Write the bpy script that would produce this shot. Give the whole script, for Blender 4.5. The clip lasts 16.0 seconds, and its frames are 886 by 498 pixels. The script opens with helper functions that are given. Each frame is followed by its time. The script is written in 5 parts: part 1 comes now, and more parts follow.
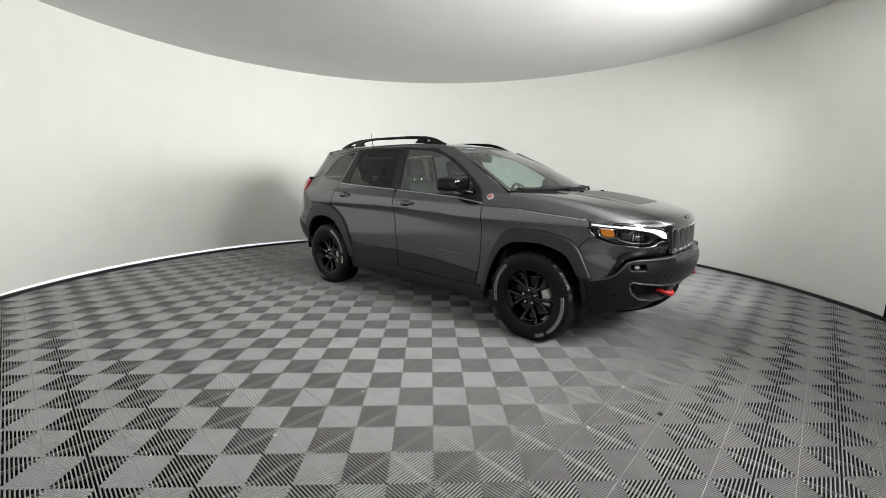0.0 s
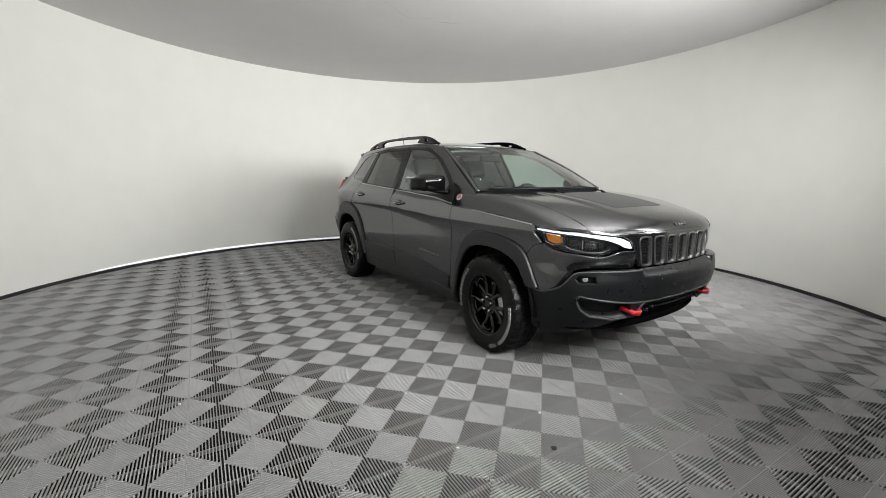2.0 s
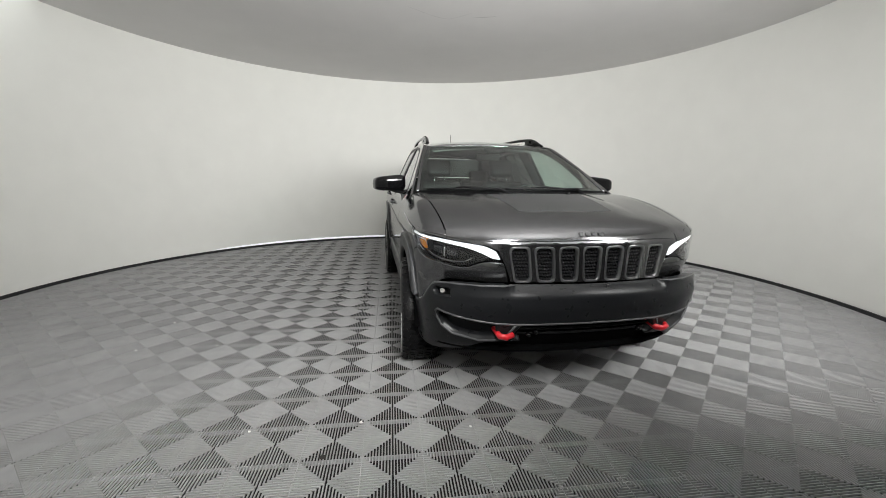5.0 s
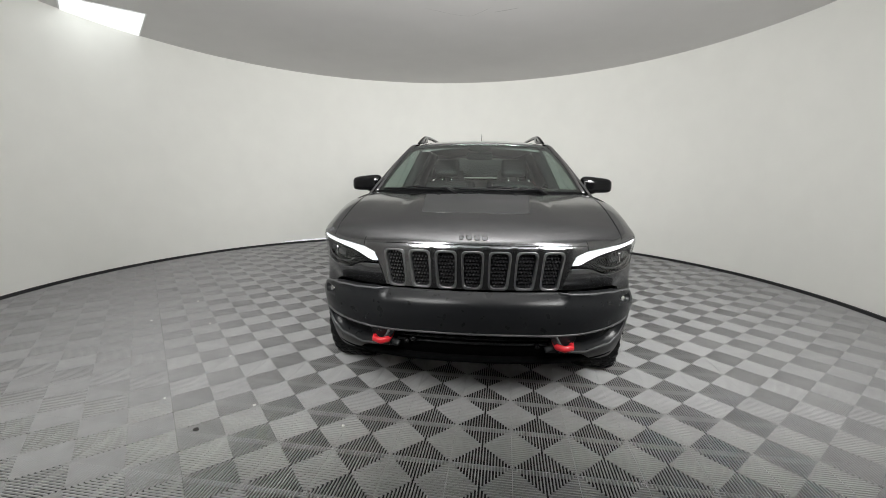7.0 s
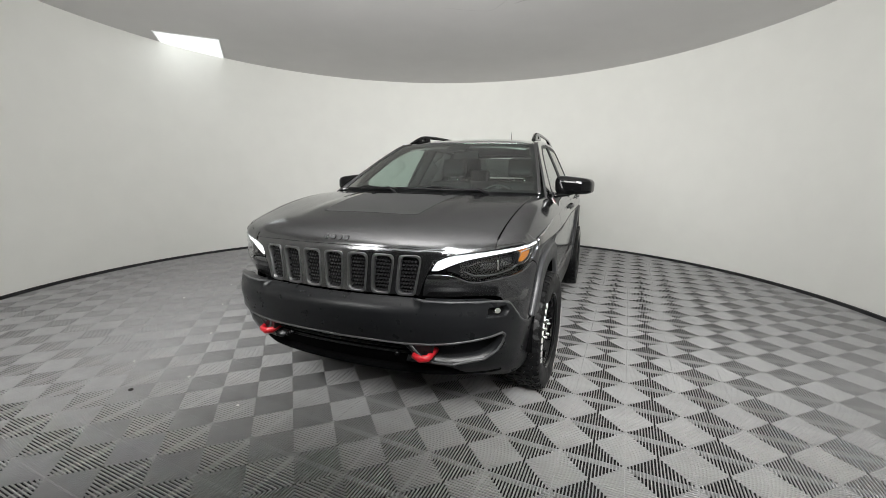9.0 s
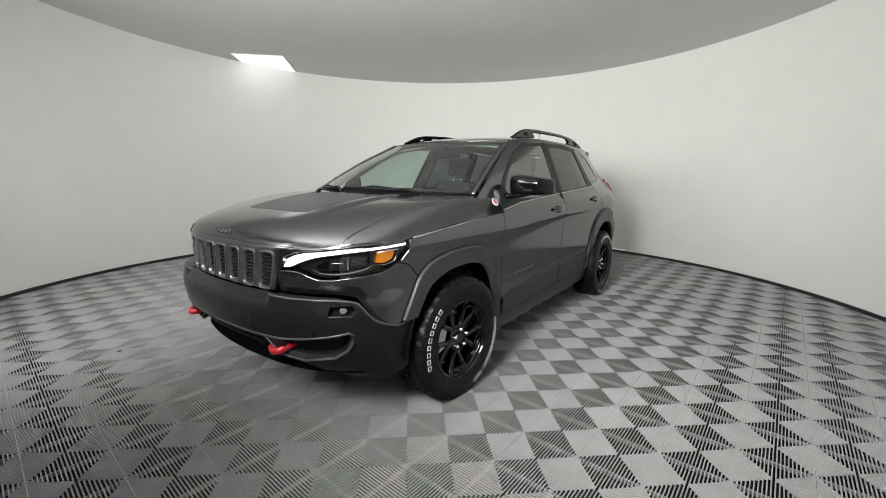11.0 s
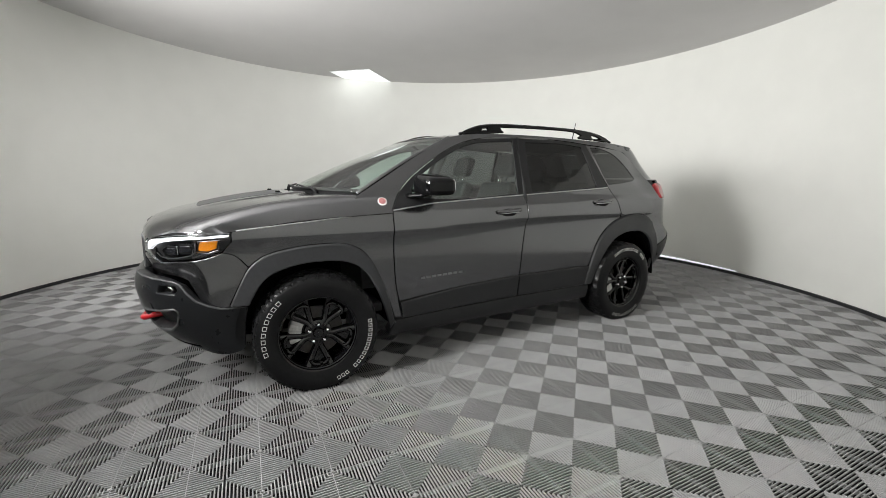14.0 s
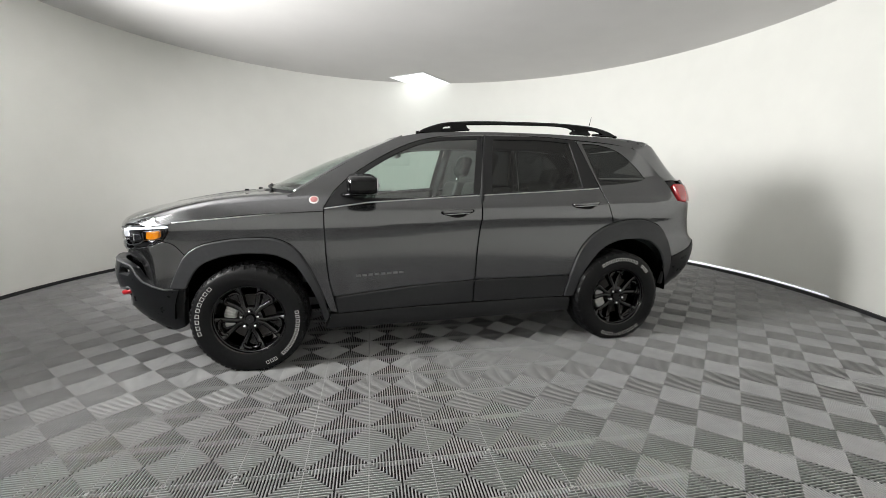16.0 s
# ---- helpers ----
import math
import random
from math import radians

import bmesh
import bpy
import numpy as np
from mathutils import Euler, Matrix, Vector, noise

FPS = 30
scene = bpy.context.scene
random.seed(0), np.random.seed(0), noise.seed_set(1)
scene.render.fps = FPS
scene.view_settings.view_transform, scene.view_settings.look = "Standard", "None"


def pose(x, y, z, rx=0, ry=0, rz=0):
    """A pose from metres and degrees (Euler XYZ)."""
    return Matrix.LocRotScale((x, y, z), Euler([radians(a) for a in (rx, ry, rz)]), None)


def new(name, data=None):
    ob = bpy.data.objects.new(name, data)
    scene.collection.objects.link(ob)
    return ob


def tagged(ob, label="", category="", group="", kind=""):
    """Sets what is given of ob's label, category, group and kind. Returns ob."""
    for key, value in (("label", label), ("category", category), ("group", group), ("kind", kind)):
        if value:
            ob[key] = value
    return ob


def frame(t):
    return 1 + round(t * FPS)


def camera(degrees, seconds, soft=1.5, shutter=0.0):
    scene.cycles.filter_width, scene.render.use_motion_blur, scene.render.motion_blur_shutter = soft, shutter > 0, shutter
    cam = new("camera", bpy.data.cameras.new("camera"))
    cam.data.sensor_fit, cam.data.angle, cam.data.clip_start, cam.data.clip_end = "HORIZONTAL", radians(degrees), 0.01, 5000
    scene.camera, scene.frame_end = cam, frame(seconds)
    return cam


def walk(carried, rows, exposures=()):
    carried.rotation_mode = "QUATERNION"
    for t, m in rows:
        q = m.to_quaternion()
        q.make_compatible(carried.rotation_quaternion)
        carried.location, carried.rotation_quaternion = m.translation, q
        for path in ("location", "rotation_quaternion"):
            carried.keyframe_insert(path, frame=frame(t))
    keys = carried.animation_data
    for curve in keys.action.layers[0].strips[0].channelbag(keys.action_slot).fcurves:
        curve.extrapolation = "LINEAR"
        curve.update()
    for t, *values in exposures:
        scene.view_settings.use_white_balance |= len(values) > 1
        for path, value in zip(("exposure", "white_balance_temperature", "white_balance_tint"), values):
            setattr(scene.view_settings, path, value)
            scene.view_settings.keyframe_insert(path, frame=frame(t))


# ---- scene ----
# Turntable booth: the axis of the round room, and the camera that circles it at a steady pace.
AX, AY = -0.102, -0.570
ORBIT_R, EYE_H = 4.352, 1.291
START_DEG, DEG_PER_S = -47.378, 7.924
PITCH, YAW_OFF, ROLL = -9.95, -2.523, 0.54
WALL_R, CEIL_H = 4.43, 3.215

cam = camera(95.3, 16.0, 0.55)


def orbit_pose(t):
    a = radians(START_DEG + DEG_PER_S * t)
    place = pose(AX + ORBIT_R * math.cos(a), AY + ORBIT_R * math.sin(a), EYE_H, 0, 0, math.degrees(a) + 90 + YAW_OFF)
    return place @ pose(0, 0, 0, 90 + PITCH) @ pose(0, 0, 0, 0, 0, ROLL)


walk(cam, [(0.5 * i, orbit_pose(0.5 * i)) for i in range(33)], [(0.0, 0.34), (4.0, 0.06), (12.5, 0.08), (16.0, 0.46)])

# ---- world and lamps ----
world = bpy.data.worlds.new("booth_world")
scene.world = world
world.use_nodes = True
world.node_tree.nodes["Background"].inputs[0].default_value = (0.02, 0.02, 0.022, 1)
world.node_tree.nodes["Background"].inputs[1].default_value = 0.3


def polar(az, r, z):
    a = radians(az)
    return Vector((AX + r * math.cos(a), AY + r * math.sin(a), z))


def area_lamp(name, m, sx, sy, power, colour):
    data = bpy.data.lights.new(name, "AREA")
    data.shape, data.size, data.size_y, data.energy, data.color = "RECTANGLE", sx, sy, power, colour
    ob = new(name, data)
    ob.matrix_world = m
    return ob


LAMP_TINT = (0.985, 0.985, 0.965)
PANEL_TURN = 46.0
# flush panels in the ceiling by the wall, and four soft boxes added on the unseen wall in front of the car,
# standing in for light beside the camera, which the white drum carries round the whole room
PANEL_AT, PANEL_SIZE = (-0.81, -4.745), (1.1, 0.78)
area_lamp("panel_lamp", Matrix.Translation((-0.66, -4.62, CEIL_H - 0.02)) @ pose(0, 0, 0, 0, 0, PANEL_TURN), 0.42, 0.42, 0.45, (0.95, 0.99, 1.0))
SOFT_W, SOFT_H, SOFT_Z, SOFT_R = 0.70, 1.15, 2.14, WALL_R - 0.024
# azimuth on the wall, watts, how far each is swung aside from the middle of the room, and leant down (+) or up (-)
ADDED_SOFT_BOXES = [(-3.5, 66, 27.0, 13.0), (6.5, 47, 8.0, -32.0), (17.2, 47, -8.0, -27.0), (28.0, 76, -33.0, 13.0)]


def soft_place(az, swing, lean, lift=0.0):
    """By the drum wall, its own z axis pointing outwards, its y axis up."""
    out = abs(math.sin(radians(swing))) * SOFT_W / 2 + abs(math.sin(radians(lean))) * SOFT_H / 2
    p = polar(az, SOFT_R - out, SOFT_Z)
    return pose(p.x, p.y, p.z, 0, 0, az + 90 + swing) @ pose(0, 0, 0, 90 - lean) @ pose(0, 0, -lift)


# added lamps, none of them in view
for az, watts, swing, lean in ADDED_SOFT_BOXES:
    soft = area_lamp("added_soft_lamp", soft_place(az, swing, lean, 0.006), SOFT_W - 0.04, SOFT_H - 0.04, watts, LAMP_TINT)
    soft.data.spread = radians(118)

# ---- materials ----


def material(name, base, rough=0.5, metal=0.0, vary=0.0, grain=30.0, bump=0.0, bump_scale=200.0, rough_vary=0.0, coat=0.0, coat_rough=0.03, emit=None, emit_strength=0.0, flakes=0.0, per_object=0.0, streak=0.0, spec=0.5):
    m = bpy.data.materials.new(name)
    m.use_nodes = True
    nt = m.node_tree
    bsdf = nt.nodes["Principled BSDF"]
    bsdf.inputs["Base Color"].default_value = (*base, 1)
    bsdf.inputs["Roughness"].default_value = rough
    bsdf.inputs["Metallic"].default_value = metal
    bsdf.inputs["Specular IOR Level"].default_value = spec
    bsdf.inputs["Coat Weight"].default_value = coat
    bsdf.inputs["Coat Roughness"].default_value = coat_rough
    if emit:
        bsdf.inputs["Emission Color"].default_value = (*emit, 1)
        bsdf.inputs["Emission Strength"].default_value = emit_strength
    tex = nt.nodes.new("ShaderNodeTexCoord")

    def noise_at(scale, detail=4.0):
        n = nt.nodes.new("ShaderNodeTexNoise")
        n.inputs["Scale"].default_value = scale
        n.inputs["Detail"].default_value = detail
        nt.links.new(tex.outputs["Object"], n.inputs["Vector"])
        return n

    def ramp(n, lo, hi):
        r = nt.nodes.new("ShaderNodeMapRange")
        r.inputs["From Min"].default_value, r.inputs["From Max"].default_value = 0.3, 0.7
        r.inputs["To Min"].default_value, r.inputs["To Max"].default_value = lo, hi
        nt.links.new(n, r.inputs["Value"])
        return r

    if vary or per_object or streak:
        fac = None
        for scale, amount in ((grain, vary), (grain * 0.08, vary * 0.8)):
            if not amount:
                continue
            r = ramp(noise_at(scale).outputs["Fac"], 1 - amount, 1 + amount)
            if fac is None:
                fac = r.outputs[0]
            else:
                mul = nt.nodes.new("ShaderNodeMath")
                mul.operation = "MULTIPLY"
                nt.links.new(fac, mul.inputs[0])
                nt.links.new(r.outputs[0], mul.inputs[1])
                fac = mul.outputs[0]
        if per_object:
            info = nt.nodes.new("ShaderNodeObjectInfo")
            r = nt.nodes.new("ShaderNodeMapRange")
            r.inputs["To Min"].default_value, r.inputs["To Max"].default_value = 1 - per_object, 1 + per_object
            nt.links.new(info.outputs["Random"], r.inputs["Value"])
            if fac is None:
                fac = r.outputs[0]
            else:
                mul = nt.nodes.new("ShaderNodeMath")
                mul.operation = "MULTIPLY"
                nt.links.new(fac, mul.inputs[0])
                nt.links.new(r.outputs[0], mul.inputs[1])
                fac = mul.outputs[0]
        scale = nt.nodes.new("ShaderNodeVectorMath")
        scale.operation = "SCALE"
        scale.inputs[0].default_value = base
        nt.links.new(fac, scale.inputs["Scale"])
        nt.links.new(scale.outputs[0], bsdf.inputs["Base Color"])
    if rough_vary:
        r = ramp(noise_at(grain * 0.3).outputs["Fac"], max(0.0, rough - rough_vary), rough + rough_vary)
        nt.links.new(r.outputs[0], bsdf.inputs["Roughness"])
    if bump or flakes:
        b = nt.nodes.new("ShaderNodeBump")
        b.inputs["Strength"].default_value = bump or flakes
        b.inputs["Distance"].default_value = 0.002
        nt.links.new(noise_at(bump_scale, 2.0).outputs["Fac"], b.inputs["Height"])
        nt.links.new(b.outputs[0], bsdf.inputs["Normal"])
    return m


def glass_material(name, tint, rough=0.0, glare=0.06):
    """Thin glass: a tinted see-through layer with a mirror-like surface by Fresnel."""
    m = bpy.data.materials.new(name)
    m.use_nodes = True
    nt = m.node_tree
    nt.nodes.clear()
    out = nt.nodes.new("ShaderNodeOutputMaterial")
    mix = nt.nodes.new("ShaderNodeMixShader")
    see = nt.nodes.new("ShaderNodeBsdfTransparent")
    see.inputs[0].default_value = (*tint, 1)
    shine = nt.nodes.new("ShaderNodeBsdfGlossy")
    shine.inputs["Roughness"].default_value = rough
    shine.inputs[0].default_value = (0.95, 0.95, 0.95, 1)
    weight = nt.nodes.new("ShaderNodeLayerWeight")
    weight.inputs[0].default_value = 0.5
    power = nt.nodes.new("ShaderNodeMath")
    power.operation = "POWER"
    power.inputs[1].default_value = 5.0
    scale = nt.nodes.new("ShaderNodeMath")
    scale.operation = "MULTIPLY_ADD"
    scale.inputs[1].default_value, scale.inputs[2].default_value = 0.92, glare
    nt.links.new(weight.outputs["Facing"], power.inputs[0])
    nt.links.new(power.outputs[0], scale.inputs[0])
    nt.links.new(scale.outputs[0], mix.inputs[0])
    nt.links.new(see.outputs[0], mix.inputs[1])
    nt.links.new(shine.outputs[0], mix.inputs[2])
    nt.links.new(mix.outputs[0], out.inputs[0])
    return m


M_WALL = material("white_wall_paint", (0.80, 0.80, 0.765), 0.55, vary=0.015, grain=3.0, bump=0.04, bump_scale=60)
M_CEIL = material("white_ceiling_fabric", (0.65, 0.638, 0.633), 0.8, vary=0.02, grain=2.0, bump=0.05, bump_scale=25)
M_TRIM = material("black_rubber_trim", (0.018, 0.018, 0.02), 0.55, vary=0.2, grain=20, bump=0.1)
M_TILE = material("grey_plastic_tile", (0.33, 0.33, 0.33), 0.45, vary=0.07, grain=9, rough_vary=0.06, per_object=0.04, bump=0.08, bump_scale=300, spec=0.25)
M_TILE_BED = material("dark_tile_bed", (0.006, 0.006, 0.0065), 0.9, vary=0.2, grain=12)
M_DARKENING_CLOTH = material("black_darkening_cloth", (0.012, 0.012, 0.013), 0.9, vary=0.2, grain=25, bump=0.2, bump_scale=300, spec=0.1)
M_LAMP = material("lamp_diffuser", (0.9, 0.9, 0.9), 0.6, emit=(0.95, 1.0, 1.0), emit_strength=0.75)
M_LAMP_FRAME = material("white_lamp_frame", (0.75, 0.75, 0.75), 0.45, vary=0.02)
M_PAINT = material("granite_grey_metallic_paint", (0.146, 0.147, 0.153), 0.18, 0.95, vary=0.04, grain=900, coat=1.0, coat_rough=0.09, flakes=0.02)
# flake paint stays dark towards the edge of its curve
M_PAINT.node_tree.nodes["Principled BSDF"].inputs["Specular Tint"].default_value = (0.25, 0.25, 0.26, 1)
M_CLAD = material("satin_dark_grey_cladding", (0.0090, 0.0095, 0.0106), 0.31, vary=0.08, grain=60, bump=0.10, bump_scale=900, rough_vary=0.05, spec=0.26)
# bumper plastic made paler, with the light its edges catch in the colour
M_LIT_EDGE = material("light_catching_grey_edge", (0.06, 0.061, 0.063), 0.40, vary=0.1, grain=60, spec=0.4)
M_BLACK = material("black_plastic", (0.004, 0.004, 0.0045), 0.5, vary=0.15, grain=50, bump=0.1, bump_scale=500, spec=0.2)
M_WELL = material("dark_felt_liner", (0.0025, 0.0025, 0.0027), 0.95, vary=0.2, grain=60, bump=0.3, bump_scale=500, spec=0.03)
M_GLOSS = material("gloss_black", (0.003, 0.003, 0.0033), 0.07, vary=0.1, spec=0.28)
M_RIM = material("gloss_black_alloy", (0.003, 0.003, 0.0035), 0.13, vary=0.1, spec=0.38, coat=0.3, coat_rough=0.08)
M_TYRE = material("tyre_rubber", (0.006, 0.006, 0.0065), 0.42, vary=0.2, grain=40, bump=0.15, bump_scale=300, rough_vary=0.08, spec=0.22)
M_LETTER = material("white_tyre_lettering", (0.62, 0.62, 0.60), 0.6, vary=0.1, grain=60)
M_CHROME = material("bright_chrome", (0.75, 0.75, 0.76), 0.1, 1.0, vary=0.03)
M_SATIN = material("satin_grey_metal", (0.12, 0.12, 0.125), 0.32, 0.9, vary=0.05)
M_RING = material("satin_slot_ring", (0.21, 0.21, 0.215), 0.30, 0.9, vary=0.06)
# bright belt strip; also colours the drawn highlights on crease and handles
M_BELT_GLINT = material("bright_belt_trim_and_glint", (0.68, 0.68, 0.69), 0.28, 0.9, vary=0.05)
M_NUT = material("steel_wheel_nut", (0.85, 0.85, 0.86), 0.16, 1.0, vary=0.03)
M_DISC = material("worn_brake_steel", (0.05, 0.048, 0.046), 0.35, 0.9, vary=0.12, grain=40)
M_RED = material("red_tow_hook_paint", (0.50, 0.012, 0.02), 0.35, vary=0.06, grain=40, coat=0.4)
M_WHITE = material("white_badge", (0.75, 0.74, 0.74), 0.4, vary=0.03)
M_AMBER = material("amber_lens", (0.62, 0.20, 0.006), 0.15, vary=0.06, grain=90, coat=1.0, emit=(1.0, 0.35, 0.02), emit_strength=0.09)
M_DRL = material("daytime_light_strip", (0.9, 0.9, 0.92), 0.3, emit=(0.93, 0.97, 1.0), emit_strength=0.72)
M_LENS = material("lamp_projector", (0.015, 0.015, 0.017), 0.06, 0.0, vary=0.05, coat=1.0)
M_TAIL = material("red_tail_lens", (0.34, 0.012, 0.018), 0.12, vary=0.1, coat=1.0, emit=(1, 0.05, 0.06), emit_strength=0.05)
M_SEAT = material("black_leather", (0.009, 0.009, 0.0095), 0.5, vary=0.15, grain=30, bump=0.2, bump_scale=250)
M_TRIM_IN = material("dark_interior_plastic", (0.022, 0.0225, 0.024), 0.6, vary=0.12, grain=30, bump=0.15, bump_scale=400)
M_LINER = material("grey_headliner", (0.30, 0.30, 0.29), 0.85, vary=0.05, grain=60)
M_MIRROR = material("mirror_glass", (0.85, 0.86, 0.88), 0.02, 1.0)
M_GLASS = glass_material("clear_green_glass", (0.74, 0.85, 0.80), glare=0.17)
M_WINDSCREEN = glass_material("windscreen_glass", (0.64, 0.75, 0.70), glare=0.08)
M_PRIVACY = glass_material("privacy_glass", (0.09, 0.10, 0.10))
M_LAMP_GLASS = glass_material("headlight_lens", (0.92, 0.93, 0.94))

# ---- building helpers ----


def finish(me, mat, smooth=True):
    if mat:
        me.materials.append(mat)
    if smooth:
        me.polygons.foreach_set("use_smooth", [True] * len(me.polygons))
    return me


def part(name, bm, mat, parent=None, label="", smooth=False, sharp=None):
    me = bpy.data.meshes.new(name)
    bm.normal_update()
    if sharp is not None:
        for e in bm.edges:
            if len(e.link_faces) == 2 and e.calc_face_angle(0) > radians(sharp):
                e.smooth = False
        smooth = True
    bm.to_mesh(me)
    bm.free()
    finish(me, mat, smooth)
    ob = new(name, me)
    ob.parent = parent
    if label:
        tagged(ob, label)
    return ob


def mesh_part(name, verts, faces, mat, parent=None, label="", smooth=True):
    me = bpy.data.meshes.new(name)
    me.from_pydata([tuple(v) for v in verts], [], faces)
    me.update()
    finish(me, mat, smooth)
    ob = new(name, me)
    ob.parent = parent
    if label:
        tagged(ob, label)
    return ob


def empty(name, at=(0, 0, 0)):
    ob = new(name)
    ob.location = at
    ob.empty_display_size = 0.1
    return ob


def box(bm, centre, size, m=None, bevel=0.0, segs=2):
    made = bmesh.ops.create_cube(bm, size=1.0)["verts"]
    mm = (m or Matrix()) @ Matrix.Translation(centre) @ Matrix.Diagonal((*size, 1))
    bmesh.ops.transform(bm, matrix=mm, verts=made)
    if bevel:
        edges = list({e for v in made for e in v.link_edges})
        bmesh.ops.bevel(bm, geom=edges, offset=bevel, segments=segs, affect="EDGES", profile=0.6)
    return bm


def tube(bm, pts, radius, sides=8, closed=False, squash=(1, 1), radii=None):
    """A round bar along points."""
    pts = [Vector(p) for p in pts]
    n = len(pts)
    rings = []
    up = Vector((0, 0, 1))
    for i, p in enumerate(pts):
        a = pts[(i - 1) % n] if closed or i else pts[i]
        b = pts[(i + 1) % n] if closed or i < n - 1 else pts[i]
        d = (b - a).normalized()
        side = d.cross(up)
        if side.length < 1e-3:
            side = d.cross(Vector((1, 0, 0)))
        side.normalize()
        top = side.cross(d).normalized()
        r = radii[i] if radii else radius
        rings.append([bm.verts.new(p + side * (r * squash[0] * math.cos(2 * math.pi * k / sides)) + top * (r * squash[1] * math.sin(2 * math.pi * k / sides))) for k in range(sides)])
    for i in range(n if closed else n - 1):
        r0, r1 = rings[i], rings[(i + 1) % n]
        for k in range(sides):
            bm.faces.new((r0[k], r0[(k + 1) % sides], r1[(k + 1) % sides], r1[k]))
    if not closed:
        bm.faces.new(rings[0][::-1])
        bm.faces.new(rings[-1])
    return bm


def spin_profile(bm, profile, segs, m=None, closed=False):
    """Turn a profile of (radius, along y) about the y axis."""
    rings = []
    for k in range(segs):
        a = 2 * math.pi * k / segs
        rings.append([bm.verts.new((m or Matrix()) @ Vector((r * math.cos(a), y, r * math.sin(a)))) for r, y in profile])
    n = len(profile)
    for k in range(segs):
        r0, r1 = rings[k], rings[(k + 1) % segs]
        for i in range(n if closed else n - 1):
            j = (i + 1) % n
            bm.faces.new((r0[i], r0[j], r1[j], r1[i]))
    return bm


# ---- the round booth ----


def ring_wall(name, r0, r1, z0, z1, mat, segs=256, bulge=0.0):
    bm = bmesh.new()
    prof = [(r0, z0), (r0, z1), (r1, z1), (r1, z0)]
    rings = []
    for k in range(segs):
        a = 2 * math.pi * k / segs
        rings.append([bm.verts.new((AX + r * math.cos(a), AY + r * math.sin(a), z)) for r, z in prof])
    for k in range(segs):
        u, v = rings[k], rings[(k + 1) % segs]
        for i in range(4):
            j = (i + 1) % 4
            bm.faces.new((u[i], v[i], v[j], u[j]))
    bmesh.ops.recalc_face_normals(bm, faces=bm.faces)
    return part(name, bm, mat, sharp=30)


tagged(ring_wall("wall_round", WALL_R, WALL_R + 0.08, 0.0, CEIL_H, M_WALL), "smooth white curved wall of a round photo booth", "wall", kind="structure")
tagged(ring_wall("baseboard", WALL_R - 0.022, WALL_R - 0.002, 0.0, 0.036, M_TRIM), "thin black rubber strip along the foot of the wall", "baseboard", kind="structure")


def disc(name, r, z0, z1, mat, segs=192):
    bm = bmesh.new()
    rings = []
    for z in (z0, z1):
        rings.append([bm.verts.new((AX + r * math.cos(2 * math.pi * k / segs), AY + r * math.sin(2 * math.pi * k / segs), z)) for k in range(segs)])
    bm.faces.new(rings[0][::-1])
    bm.faces.new(rings[1])
    for k in range(segs):
        bm.faces.new((rings[0][k], rings[0][(k + 1) % segs], rings[1][(k + 1) % segs], rings[1][k]))
    return part(name, bm, mat)


tagged(disc("ceiling", WALL_R + 0.5, CEIL_H, CEIL_H + 0.05, M_CEIL), "matt off-white stretched fabric ceiling", "ceiling", kind="structure")
floor_ob = tagged(disc("floor", WALL_R + 0.2, -0.08, -0.026, M_TILE_BED), "dark floor under grey ribbed plastic tiles", "floor", kind="structure")


def lamp_panel(at, turn, sx, sy):
    base = empty("ceiling_light", (*at, CEIL_H - 0.002))
    base.rotation_euler = (0, 0, radians(turn))
    bm = bmesh.new()
    box(bm, (0, 0, -0.003), (sx, sy, 0.004))
    part("diffuser", bm, M_LAMP, base, "glowing white diffuser")
    for dx, dy, wx, wy in ((0, sy / 2 + 0.009, sx + 0.036, 0.016), (0, -sy / 2 - 0.009, sx + 0.036, 0.016), (sx / 2 + 0.009, 0, 0.016, sy), (-sx / 2 - 0.009, 0, 0.016, sy)):
        bm = bmesh.new()
        box(bm, (dx, dy, -0.004), (wx, wy, 0.008), bevel=0.002)
        part("frame", bm, M_LAMP_FRAME, base)
    tagged(base, "bright white light panel set flush in the ceiling", "light", "ceiling lights")


lamp_panel(PANEL_AT, PANEL_TURN, *PANEL_SIZE)


def added_soft_box(az, swing, lean):
    """A shallow framed light box, added on the unseen wall as fill light."""
    base = empty("added_soft_box")
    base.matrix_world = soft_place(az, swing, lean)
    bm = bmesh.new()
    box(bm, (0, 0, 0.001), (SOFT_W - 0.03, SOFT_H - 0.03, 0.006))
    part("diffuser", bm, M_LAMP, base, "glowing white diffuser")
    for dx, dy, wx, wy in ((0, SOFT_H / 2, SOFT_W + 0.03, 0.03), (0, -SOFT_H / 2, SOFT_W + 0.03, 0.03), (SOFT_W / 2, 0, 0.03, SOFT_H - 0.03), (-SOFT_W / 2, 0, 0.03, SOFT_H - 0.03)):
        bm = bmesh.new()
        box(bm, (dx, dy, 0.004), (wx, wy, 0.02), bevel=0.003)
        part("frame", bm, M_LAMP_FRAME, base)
    tagged(base, "added soft box standing in for unseen light beside the camera", "light", "wall lights")


for az, watts, swing, lean in ADDED_SOFT_BOXES:
    added_soft_box(az, swing, lean)


